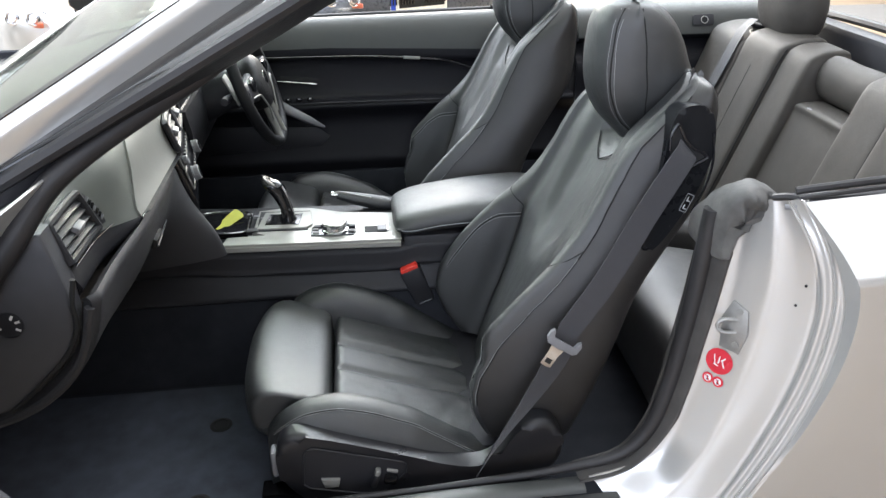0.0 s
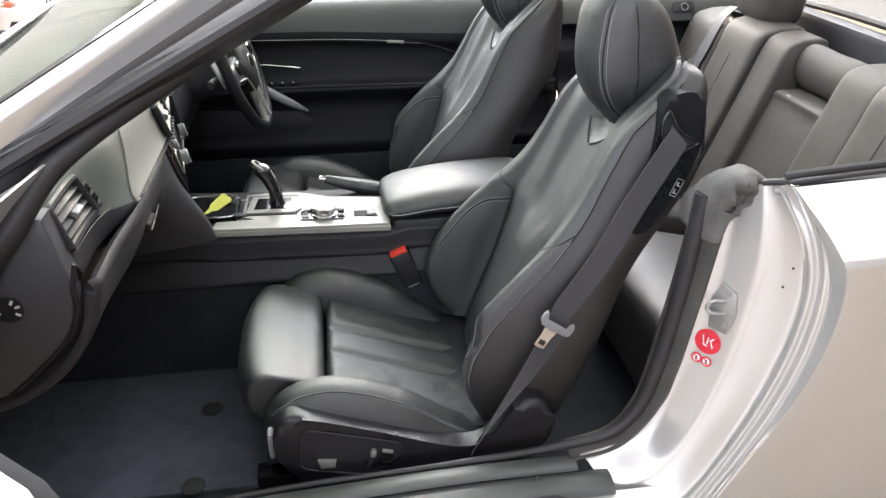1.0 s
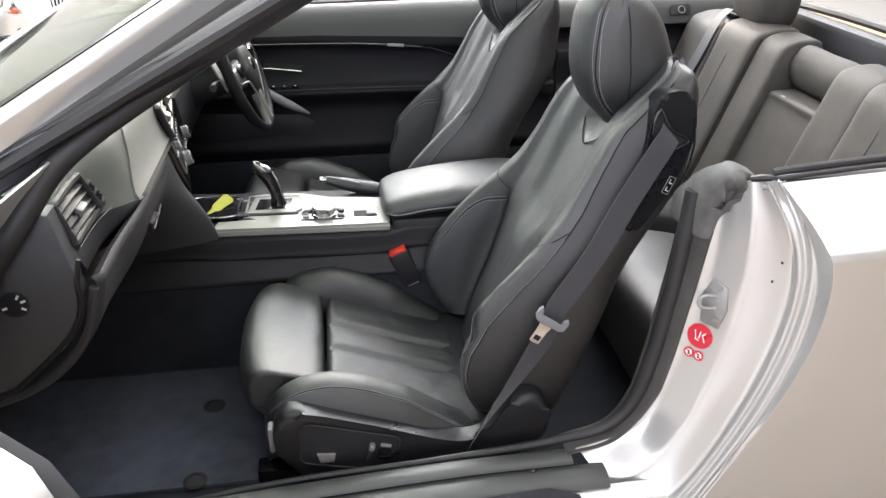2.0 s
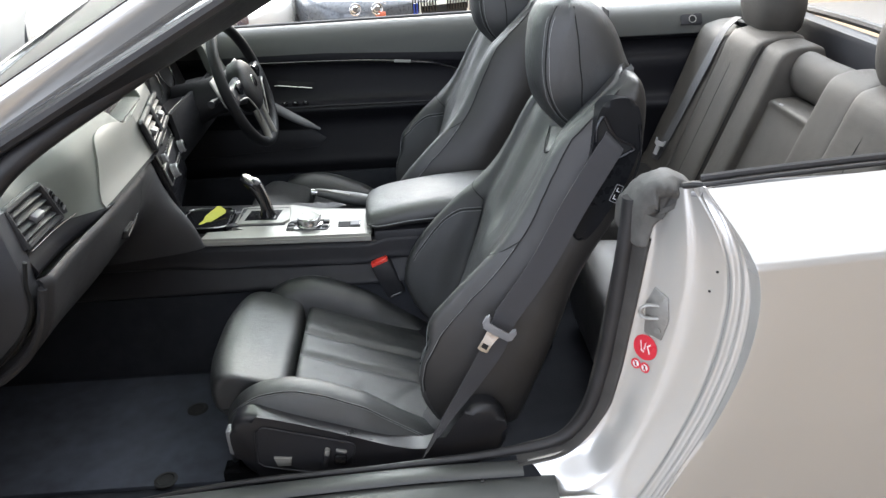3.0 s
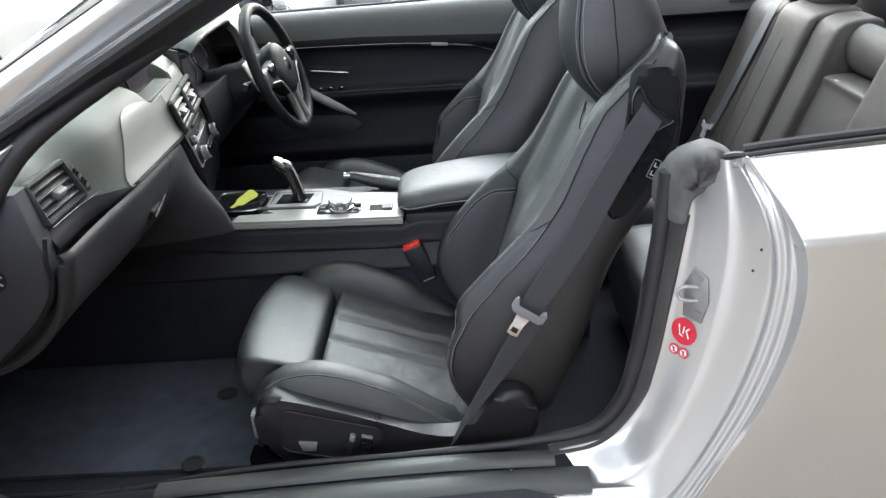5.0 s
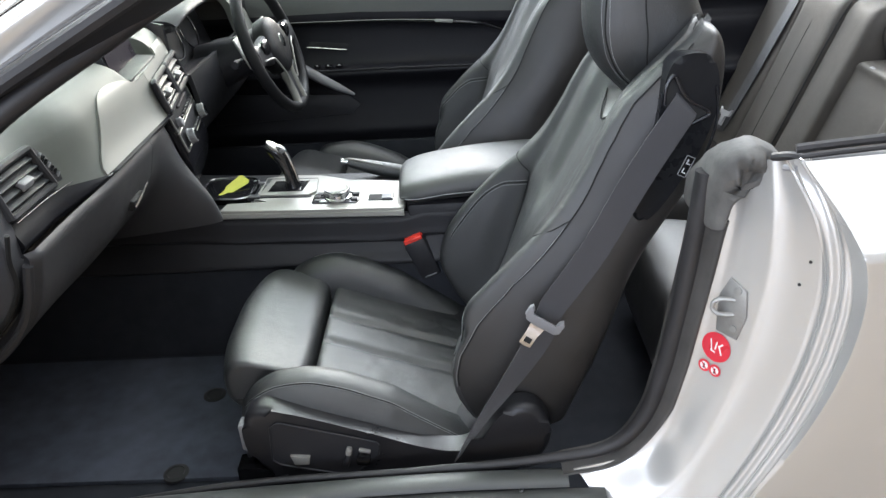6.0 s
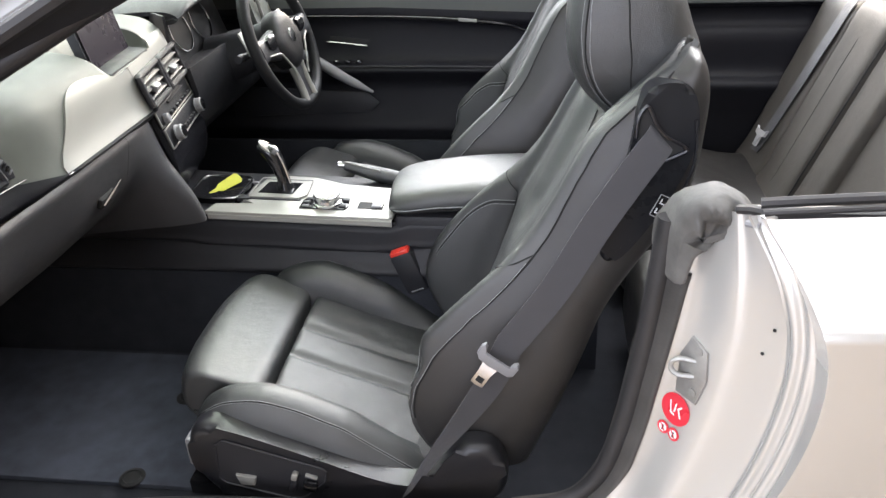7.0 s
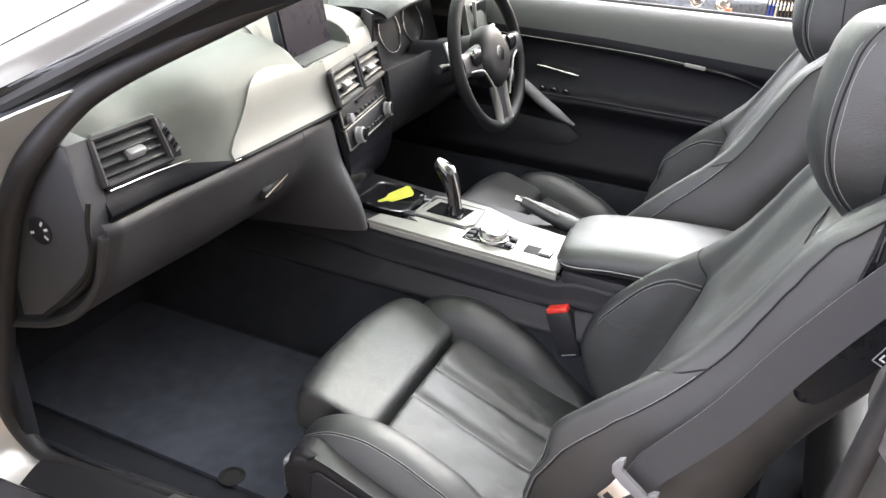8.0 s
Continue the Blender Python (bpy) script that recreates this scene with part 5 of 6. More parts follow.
part("under_dash", box((-0.66, 0.0, 0.60), (0.22, 1.42, 0.06), 0.02), PLASTIC, DASH)

# centre stack
STACK = [(-0.330, 0.858), (-0.318, 0.82), (-0.302, 0.765), (-0.290, 0.71), (-0.305, 0.64), (-0.335, 0.60)]
sc = crv([(a, b, 0) for a, b in STACK], 24)[:, :2]
FASCIA = part("centre_fascia", thick(np.array([[(x, y, z) for x, z in sc] for y in np.linspace(-0.142, 0.135, 14)]), 0.01, (-0.6, 0, 0.8)), SATIN_BLACK, DASH, "gloss black centre stack")
STACK_SIDE = part("stack_side", thick(np.array([[(x - d, 0.136, z) for x, z in sc] for d in (0.0, 0.06, 0.14)]), 0.008, (-0.4, -0.5, 0.7)), PLASTIC, DASH)


def stack_panel(name, z0, z1, y0, y1):
    x0 = float(np.interp(z1, sc[::-1, 1], sc[::-1, 0]))
    x1 = float(np.interp(z0, sc[::-1, 1], sc[::-1, 0]))
    up = (Vector((x0, 0, z1)) - Vector((x1, 0, z0))).normalized()
    P = part(name, prism([(y0, 0), (y1, 0), (y1, z1 - z0), (y0, z1 - z0)], (x1 + 0.001, 0, z0), (0, 1, 0), up, 0.005, 0.0015), PLASTIC, DASH)
    part("panel_frame", tube([(x1 + 0.006, y0, z0), (x1 + 0.006, y1, z0), (x0 + 0.006, y1, z1), (x0 + 0.006, y0, z1)], 0.002, 6, 60, closed=True, smooth=False, up=(1, 0, 0)), SILVER, P, "thin satin frame")
    return P, x1, x0


radio, xa, xb = stack_panel("radio", 0.803, 0.845, -0.136, 0.124)
part("disc_slot", box((xb + 0.012, 0.01, 0.832), (0.010, 0.12, 0.006), 0.002), PLASTIC, radio)
part("volume_knob", turned([(0.011, 0), (0.011, 0.009), (0.009, 0.011)], (xa + 0.006, -0.110, 0.815), (1, 0, 0.25), 24), BELT_GREY, radio)
for k in range(7):
    part("radio_button", box((xa + 0.008, -0.060 + 0.024 * k, 0.814), (0.006, 0.017, 0.007), 0.0015), PLASTIC, radio)
clim, xa, xb = stack_panel("climate_panel", 0.755, 0.797, -0.136, 0.124)
for y in (-0.095, 0.092):
    kn = part("climate_knob", turned([(0.018, 0), (0.018, 0.003), (0.0165, 0.004), (0.0165, 0.014), (0.014, 0.016)], (xa + 0.007, y, 0.777), (1, 0, 0.25), 30), BELT_GREY, clim, "satin climate knob")
    part("knob_face", turned([(0.013, 0), (0.012, 0.002)], (xa + 0.0225, y, 0.781), (1, 0, 0.25), 24), GLOSS, kn)
for k in range(5):
    part("climate_button", box((xa + 0.010, -0.034 + 0.020 * k, 0.772), (0.006, 0.015, 0.009), 0.0015), PLASTIC, clim)

# the stack and its vents are turned a little towards the driver
STACK_OBJECTS += [STACK_SIDE, STACK_PAD, BROW, FASCIA, radio, clim, *radio.children, *clim.children]
for ob in list(clim.children):
    STACK_OBJECTS += list(ob.children)
STACK_TURN = Matrix.Translation((-0.318, -0.150, 0)) @ Matrix.Rotation(radians(10), 4, "Z") @ Matrix.Translation((0.318, 0.150, 0))
for ob in STACK_OBJECTS:
    ob.data.transform(STACK_TURN)

# towards the door the dash sweeps forward
def sweep(ob, share=1.0):
    for vert in ob.data.vertices:
        k = min(max((-0.44 - vert.co.y) / 0.22, 0.0), 1.0)
        k = k * k * (3 - 2 * k)
        vert.co += Vector((-0.042, 0.036, -0.014)) * k * share


for ob in DASH.children:
    if ob.name.split(".")[0] in ("dash_pad", "lower_band", "trim_strip", "trim_edge", "glove_box", "defroster_grille") or ob == v1:
        share = 0.35 if ob == GLOVE else 1.0
        sweep(ob, share)
        for kid in ob.children:
            sweep(kid, share)

# free-standing display
SCR = thing("display_screen", (-0.41, -0.16, 0.95), "dark free-standing display on the dash", "display")
UPS = Vector((-0.22, 0, 0.97)).normalized()
UDIS = Vector((-0.12, 0.993, 0))
OD = Vector((-0.395, -0.118, 0.938))
part("display_case", prism([(-0.098, 0), (0.098, 0), (0.100, 0.115), (0.092, 0.125), (-0.092, 0.125), (-0.100, 0.115)], OD, UDIS, UPS, -0.020, 0.004), PLASTIC, SCR)
NDIS = UDIS.cross(UPS).normalized()
part("display_glass", prism([(-0.092, 0.010), (0.092, 0.010), (0.092, 0.117), (-0.092, 0.117)], OD + NDIS * 0.002, UDIS, UPS, 0.0012), SCREEN, SCR, "dark screen glass")
part("display_foot", box((-0.385, -0.118, 0.941), (0.055, 0.200, 0.012), 0.004, (0, 8, 6)), PLASTIC, SCR)

# instrument binnacle
HOOD = [(-0.86, 0.93), (-0.62, 0.985), (-0.46, 1.008), (-0.372, 1.005), (-0.352, 0.992), (-0.362, 0.982), (-0.43, 0.975)]
hc = crv([(a, b, 0) for a, b in HOOD], 34)[:, :2]
rows = []
for y in np.linspace(0.165, 0.575, 30):
    e = abs((y - 0.37) / 0.205) ** 4
    rows.append([(x - 0.02 * e, y, z - 0.028 * e) for x, z in hc])
part("instrument_hood", thick(np.array(rows), 0.012, (-0.6, 0.37, 0.5)), DASH_PLASTIC, DASH, sharp=60)
clu = part("instrument_panel", box((-0.452, 0.37, 0.905), (0.02, 0.40, 0.16), 0.01, (0, -18, 0)), DIAL, DASH, "dark instrument panel")
nx = Vector((0.95, 0, 0.31)).normalized()
for y, r in ((0.30, 0.052), (0.43, 0.052)):
    rim = part("dial_rim", tube([Vector((-0.438, y, 0.905)) + r * (math.cos(q) * Vector((0, 1, 0)) + math.sin(q) * Vector((-0.31, 0, 0.95))) for q in np.linspace(0, 2 * math.pi, 24, endpoint=False)], 0.0018, 6, 48, closed=True, up=nx), CHROME, clu, "thin bright dial ring")
part("lower_cowl", thick(np.array([[(-0.345, y, 0.86), (-0.335, y, 0.80), (-0.345, y, 0.72), (-0.40, y, 0.66), (-0.55, y, 0.60)] for y in np.linspace(0.118, 0.75, 16)]), 0.012, (-0.7, 0.4, 0.9)), PLASTIC, DASH)
part("cluster_sill", thick(np.array([[(-0.46, y, 0.832), (-0.41, y, 0.842), (-0.372, y, 0.848), (-0.352, y, 0.836)] for y in np.linspace(0.165, 0.58, 16)]), 0.01, (-0.4, 0.4, 0.5)), DOORTRIM, DASH)
part("light_switch_panel", box((-0.352, 0.655, 0.90), (0.02, 0.12, 0.075), 0.008), GLOSS, DASH)
part("driver_vent_trim", tube([(-0.338, 0.60, 0.945), (-0.330, 0.602, 0.90), (-0.325, 0.61, 0.86)], 0.006, 6, 16), SILVER, DASH)

# ================= steering wheel =================
WHEEL = thing("steering_wheel", (-0.30, 0.385, 0.82), "black leather three-spoke steering wheel with satin inserts", "steering wheel")
WC = Vector((-0.203, 0.392, 0.8615))
WN, WR = Vector((0.949, -0.045, 0.311)).normalized(), Vector((0.047, 0.999, 0)).normalized()
WU = WN.cross(WR)


def on_wheel(a, r, h=0.0):
    return WC + WR * (r * math.cos(a)) + WU * (r * math.sin(a)) + WN * h


part("wheel_rim", tube([on_wheel(q, 0.178) for q in np.linspace(0, 2 * math.pi, 32, endpoint=False)], 0.0155, 14, 96, closed=True, up=WN), WHEEL_HIDE, WHEEL)
part("airbag_cover", loft([[on_wheel(q, r * (1.0 if math.sin(q) < 0.2 else 0.86), h) for q in np.linspace(0, 2 * math.pi, 14, endpoint=False)] for r, h in ((0.080, -0.02), (0.084, 0.0), (0.080, 0.016), (0.062, 0.027), (0.03, 0.031), (0.006, 0.032))], 32, 16), WHEEL_HIDE, WHEEL, "black airbag cover")
part("badge", turned([(0.019, 0), (0.018, 0.002), (0.010, 0.003)], on_wheel(0, 0, 0.031), WN, 24), CHROME, WHEEL, "round plain badge")
for s in (-1, 1):
    a0 = math.pi * (1.0 if s < 0 else 0.0)
    part("spoke", loft([[on_wheel(a0, r, h) + WU * (w * sgn + off) for h, sgn in ((0.010, -1), (0.016, 0), (0.010, 1), (-0.008, 1), (-0.012, 0), (-0.008, -1))] for r, w, off in ((0.05, 0.040, -0.004), (0.09, 0.034, -0.002), (0.130, 0.026, 0.0), (0.172, 0.030, 0.002))], 20, 14), PLASTIC, WHEEL, "black wheel spoke")
    part("button_pad", loft([[on_wheel(a0, r, h) + WU * (w * sgn + 0.010) for h, sgn in ((0.019, -1), (0.021, 1), (0.008, 1), (0.008, -1))] for r, w in ((0.088, 0.017), (0.110, 0.018), (0.132, 0.010))], 14, 8), GLOSS, WHEEL, "gloss button pad")
    part("spoke_trim", tube([on_wheel(a0, 0.150, 0.010) - WU * 0.016, on_wheel(a0, 0.115, 0.019) - WU * 0.020, on_wheel(a0, 0.092, 0.022) - WU * 0.026, on_wheel(a0, 0.074, 0.022) - WU * 0.046, on_wheel(a0, 0.052, 0.020) - WU * 0.076, on_wheel(a0, 0.040, 0.014) - WU * 0.110], [0.002, 0.003, 0.003, 0.003, 0.003, 0.004], 8, 36, up=WN), SILVER, WHEEL, "satin spoke trim")
    part("lower_spoke", loft([[on_wheel(-math.pi / 2, r, h) + WR * (s * o + w * sgn) for h, sgn in ((0.012, -1), (0.017, 0), (0.012, 1), (0.0, 1), (-0.004, 0), (0.0, -1))] for r, o, w in ((0.075, 0.034, 0.005), (0.11, 0.028, 0.006), (0.150, 0.028, 0.008), (0.170, 0.032, 0.011))], 14, 12), SILVER, WHEEL, "satin lower spoke")
part("spoke_web", loft([[on_wheel(-math.pi / 2, r, h) + WR * w * sgn for h, sgn in ((0.006, -1), (0.008, 0), (0.006, 1), (-0.008, 1), (-0.008, -1))] for r, w in ((0.05, 0.045), (0.11, 0.028), (0.168, 0.034))], 14, 12), PLASTIC, WHEEL)
part("column_shroud", tube([WC - WN * 0.015, WC - WN * 0.09, WC - WN * 0.20], [0.058, 0.055, 0.07], 20, 10), PLASTIC, WHEEL, "black column shroud")
for s in (-1, 1):
    part("column_stalk", tube([WC - WN * 0.055 + WR * s * 0.05 - WU * 0.01, WC - WN * 0.06 + WR * s * 0.10, WC - WN * 0.055 + WR * s * 0.15 + WU * 0.004], [0.008, 0.008, 0.011], 8, 16), PLASTIC, WHEEL)
    part("stalk_end", tube([WC - WN * 0.055 + WR * s * 0.145 + WU * 0.004, WC - WN * 0.055 + WR * s * 0.172 + WU * 0.006], [0.0115, 0.010], 10, 6), PLASTIC, WHEEL)
    part("shift_paddle", box(WC - WN * 0.035 + WR * s * 0.125 + WU * 0.02, (0.006, 0.045, 0.085), 0.003, (0, -24, 0)), SILVER, WHEEL)

# ================= driver's door =================
FAR_DOOR = thing("driver_door", (0.1, 0.78, 0.30), "closed driver's door with black trim and satin pull handle", "car door")
DPROF = [(0.815, 0.948), (0.790, 0.956), (0.765, 0.953), (0.742, 0.935), (0.728, 0.905), (0.722, 0.848), (0.730, 0.840), (0.738, 0.826), (0.738, 0.78), (0.722, 0.715), (0.690, 0.702), (0.680, 0.690), (0.692, 0.672), (0.715, 0.64), (0.712, 0.58), (0.700, 0.530), (0.690, 0.50), (0.705, 0.46), (0.715, 0.34)]
dp = crv([(a, b, 0) for a, b in DPROF], 70)[:, :2]
rows = []
for x in np.linspace(-0.62, 0.80, 60):
    fall = 0.030 * max(0.0, (x - 0.0) / 0.5)
    rows.append([(x, y, z + (0.010 * x if z > 0.9 else -fall * float(np.interp(z, (0.70, 0.78, 0.86, 0.90), (0.1, 1.0, 1.0, 0.0)))) ) for y, z in dp])
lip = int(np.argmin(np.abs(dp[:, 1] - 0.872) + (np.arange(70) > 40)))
# upper rows split off to carry the light on the ledge as colour
part("door_cap", thick(np.array(rows)[:, :lip + 1], 0.02, (0.1, 1.4, 0.7)), SOFT_LIT, FAR_DOOR, "soft door cap, its light from above put into the colour", sharp=60)
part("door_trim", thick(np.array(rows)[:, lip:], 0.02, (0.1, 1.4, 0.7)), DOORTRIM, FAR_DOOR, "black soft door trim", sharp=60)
part("door_skin", thick(along([(0.818, 0.940), (0.86, 0.90), (0.90, 0.82), (0.905, 0.6), (0.88, 0.3)], -0.62, 0.80, 8), 0.004, (0.1, 0, 0.5)), PAINT, FAR_DOOR, "white door skin")
part("window_seal", tube([(-0.62, 0.808, 0.948), (0.1, 0.808, 0.956), (0.80, 0.808, 0.964)], 0.008, 8, 24), RUBBER, FAR_DOOR)
# added dark filler, blocks lamp light in the gap before the rear trim
part("shut_seal", box((0.803, 0.765, 0.64), (0.028, 0.10, 0.62), 0.006), RUBBER, FAR_DOOR)
part("accent_strip", tube([(-0.30, 0.719, 0.8485), (-0.10, 0.719, 0.846), (0.12, 0.719, 0.840), (0.28, 0.719, 0.828), (0.38, 0.720, 0.815), (0.47, 0.722, 0.785)], [0.004, 0.0045, 0.005, 0.008, 0.006, 0.003], 8, 40), GLOSS, FAR_DOOR, "gloss accent strip")
part("accent_line", tube([(-0.30, 0.7145, 0.850), (-0.10, 0.7145, 0.848), (0.12, 0.7145, 0.843), (0.28, 0.712, 0.833)], 0.0011, 6, 40), SILVER, FAR_DOOR)
part("strip_end", box((0.262, 0.711, 0.832), (0.055, 0.006, 0.010), 0.002, (0, 5, 0)), SILVER, FAR_DOOR)
part("door_handle", loft([[(x, 0.728 + 0.010 * math.cos(q) * k, z + 0.006 * math.sin(q) * k) for q in np.linspace(0, 2 * math.pi, 8, endpoint=False)] for x, z, k in ((-0.176, 0.769, 0.5), (-0.156, 0.768, 0.8), (-0.106, 0.762, 0.7), (-0.081, 0.759, 1.0), (-0.050, 0.755, 0.6))], 14, 16), CHROME, FAR_DOOR, "chrome inner door handle")
part("handle_bowl", box((-0.106, 0.742, 0.762), (0.13, 0.012, 0.035), 0.005, (0, 5, 0)), SEAM, FAR_DOOR)
for k in range(3):
    part("window_switch", box((-0.145 + 0.035 * k, 0.700, 0.7135), (0.020, 0.016, 0.006), 0.002), GLOSS, FAR_DOOR)
    part("switch_mark", box((-0.145 + 0.035 * k, 0.6945, 0.7172), (0.006, 0.004, 0.001), 0), STICKER_WHITE, FAR_DOOR)
part("pull_handle", tube([(-0.27, 0.690, 0.755), (-0.20, 0.678, 0.722), (-0.14, 0.672, 0.685), (-0.08, 0.674, 0.650), (-0.035, 0.686, 0.622)], [0.010, 0.015, 0.016, 0.013, 0.004], 10, 30), BELT_GREY, FAR_DOOR, "satin grey pull handle")
part("armrest_piping", tube([(-0.15, 0.684, 0.703), (0.1, 0.684, 0.702), (0.4, 0.684, 0.698), (0.75, 0.688, 0.694)], 0.0025, 6, 30), PLASTIC, FAR_DOOR)
part("lock_pin", turned([(0.004, 0), (0.004, 0.020), (0.002, 0.022)], (0.535, 0.790, 0.955), (0, 0, 1), 12), GLOSS, FAR_DOOR)
part("speaker_pocket", prism([(-0.50, 0.0), (-0.05, 0.02), (-0.02, 0.05), (-0.06, 0.08), (-0.50, 0.10)], (0, 0.700, 0.535), (1, 0, 0), (0, 0.1, 1), 0.004, 0.002), PLASTIC, FAR_DOOR)

# ================= rear cabin =================
REAR_TRIM = thing("rear_side_trim", (1.05, 0.70, 0.30), "black rear side trim with a top coloured as lit and a lock plate", "side trim")
RP = [(0.80, 0.962), (0.765, 0.970), (0.725, 0.965), (0.692, 0.945), (0.672, 0.905), (0.668, 0.875), (0.690, 0.865), (0.695, 0.82), (0.675, 0.80), (0.672, 0.70), (0.665, 0.68), (0.63, 0.66), (0.64, 0.62), (0.66, 0.56), (0.67, 0.40)]
rp = crv([(a, b, 0) for a, b in RP], 50)[:, :2]
side_rows = np.array([[(x, y - 0.04 * max(0, x - 1.2), z) for y, z in rp] for x in np.linspace(0.802, 1.52, 30)])
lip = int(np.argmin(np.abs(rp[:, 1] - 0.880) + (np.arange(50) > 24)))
# same split here: the lit top gets the lighter colour
part("panel_cap", thick(side_rows[:, :lip + 1], 0.02, (1.0, 1.4, 0.7)), SOFT_LIT, REAR_TRIM, "soft trim cap, its light from above put into the colour", sharp=60)
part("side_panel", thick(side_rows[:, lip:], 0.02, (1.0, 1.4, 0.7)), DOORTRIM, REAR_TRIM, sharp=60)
lp = part("lock_plate", prism([(-0.036, -0.016), (0.030, -0.018), (0.036, -0.012), (0.036, 0.016), (0.030, 0.020), (-0.030, 0.018), (-0.036, 0.010)], (1.216, 0.676, 0.922), (1, 0, 0), (0, 0.48, 0.88), 0.004, 0.0015), PLASTIC, REAR_TRIM, "lock plate with a round hole")
part("lock_hole", turned([(0.0115, 0), (0.0115, 0.001), (0.004, 0.001)], (1.219, 0.6715, 0.9245), (0, -0.88, 0.48), 22), SEAM, lp)
part("hole_rim", tube([Vector((1.219, 0.6705, 0.9250)) + 0.0115 * (math.cos(q) * Vector((1, 0, 0)) + math.sin(q) * Vector((0, 0.48, 0.88))) for q in np.linspace(0, 2 * math.pi, 16, endpoint=False)], 0.0014, 6, 32, closed=True, up=(0, -0.88, 0.48)), STEEL, lp)
part("panel_joint", box((0.935, 0.700, 0.935), (0.003, 0.10, 0.07), 0.0), SEAM, REAR_TRIM)

BENCH = thing("rear_bench", (1.15, 0.0, 0.24), "black leather two-place rear seat with a central pass-through", "car seat")


def back_x(z):
    return float(np.interp(z, (0.40, 0.52, 0.83, 0.95, 1.0), (1.085, 1.135, 1.250, 1.300, 1.345)))


def back_cushion(name, y0, y1, z0, z1, proud, lab=""):
    """An upright leather pad of the rear backrest."""
    secs = []
    for y, k in ((y0, 0.55), (y0 + 0.004, 0.85), (y0 + 0.012, 1.0), ((2 * y0 + y1) / 3, 1.06), ((y0 + 2 * y1) / 3, 1.06), (y1 - 0.012, 1.0), (y1 - 0.004, 0.85), (y1, 0.55)):
        zz = np.linspace(z0, z1, 7)
        secs.append([(back_x(z) - proud * k, y, z) for z in zz] + [(back_x(z1) + 0.004, y, z1 + 0.016 * k), (back_x(z1) + 0.035, y, z1 + 0.022 * k), (back_x(z1) + 0.09, y, z1 + 0.012 * k), (back_x(z0) + 0.10, y, z0)])
    return part(name, loft(secs, 50, 24), BENCH_LIT, BENCH, lab, sharp=70)


back_cushion("outer_bolster", 0.430, 0.655, 0.42, 0.905, 0.035)
back_cushion("backrest_pad", 0.225, 0.430, 0.42, 0.928, 0.038)
back_cushion("inner_pad", 0.105, 0.225, 0.42, 0.922, 0.022)
back_cushion("pass_through_cover", -0.128, 0.098, 0.42, 0.795, -0.004, "square leather pass-through cover")
back_cushion("inner_pad", -0.280, -0.135, 0.42, 0.922, 0.022)
back_cushion("backrest_pad", -0.490, -0.280, 0.42, 0.928, 0.038)
back_cushion("outer_bolster", -0.655, -0.490, 0.42, 0.905, 0.035)
part("centre_roll", loft([[(1.330 + 0.042 * k * math.cos(q), y, 0.876 + 0.058 * k * math.sin(q)) for q in np.linspace(0, 2 * math.pi, 12, endpoint=False)] for y, k in ((-0.130, 0.90), (-0.126, 1.0), (-0.01, 1.02), (0.098, 1.0), (0.103, 0.90))], 32, 16), BENCH_LIT, BENCH, "padded leather roll above the pass-through")
part("roll_seam", tube([(1.2905, y, 0.894) for y in (-0.124, -0.01, 0.096)], 0.0012, 6, 12), THREAD, BENCH)
part("roll_end", tube([(1.330 + 0.043 * math.cos(q), -0.129, 0.876 + 0.059 * math.sin(q)) for q in np.linspace(0, 2 * math.pi, 16, endpoint=False)], 0.002, 6, 48, closed=True, up=(0, 1, 0)), BELT_GREY, BENCH)
part("pull_loop", box((1.250, 0.035, 0.812), (0.014, 0.022, 0.008), 0.003), BELT_GREY, BENCH)
for y0, y1 in ((0.06, 0.62), (-0.62, -0.06)):
    secs = []
    for y, k in ((y0, 0.75), (y0 + 0.02, 0.97), ((y0 + y1) / 2, 1.0), (y1 - 0.02, 0.97), (y1, 0.75)):
        secs.append([(x, y, 0.40 + (z - 0.40) * k) for x, z in ((0.70, 0.30), (0.685, 0.42), (0.70, 0.492), (0.75, 0.515), (0.85, 0.505), (1.0, 0.470), (1.14, 0.445), (1.16, 0.30))])
    # duller vinyl in place of leather, for the shade behind the front seats
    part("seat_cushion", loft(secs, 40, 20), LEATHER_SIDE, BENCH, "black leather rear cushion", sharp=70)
for y in (0.395, -0.345):
    secs = []
    for z, xf, xb, w in ((0.935, 1.315, 1.39, 0.085), (0.945, 1.300, 1.405, 0.105), (0.98, 1.288, 1.41, 0.122), (1.04, 1.285, 1.41, 0.126), (1.08, 1.295, 1.40, 0.115), (1.10, 1.32, 1.385, 0.085)):
        secs.append([(x, y + v, z) for x, v in ((xf, 0), (xf + 0.008, w * 0.7), (xf + 0.04, w), (xb - 0.03, w), (xb, w * 0.7), (xb + 0.005, 0), (xb, -w * 0.7), (xb - 0.03, -w), (xf + 0.04, -w), (xf + 0.008, -w * 0.7))])
    part("rear_headrest", loft(secs, 40, 24), BENCH_LIT, BENCH, "black leather rear headrest", sharp=70)
for y in (0.430, 0.330, 0.225, -0.280, -0.385, -0.490):
    edge = y not in (0.330, -0.385)
    part("backrest_seam", tube([(back_x(z) - (0.029 if edge else 0.0405) + (0.004 if z > 0.9 else 0.0), y, z) for z in np.linspace(0.47, 0.925, 12)], 0.0022 if edge else 0.0013, 6, 40, up=(0, 1, 0)), SEAM, BENCH)
part("isofix_cover", box((1.278, 0.455, 0.908), (0.012, 0.05, 0.05), 0.006, (0, 24, 0)), LEATHER, BENCH)
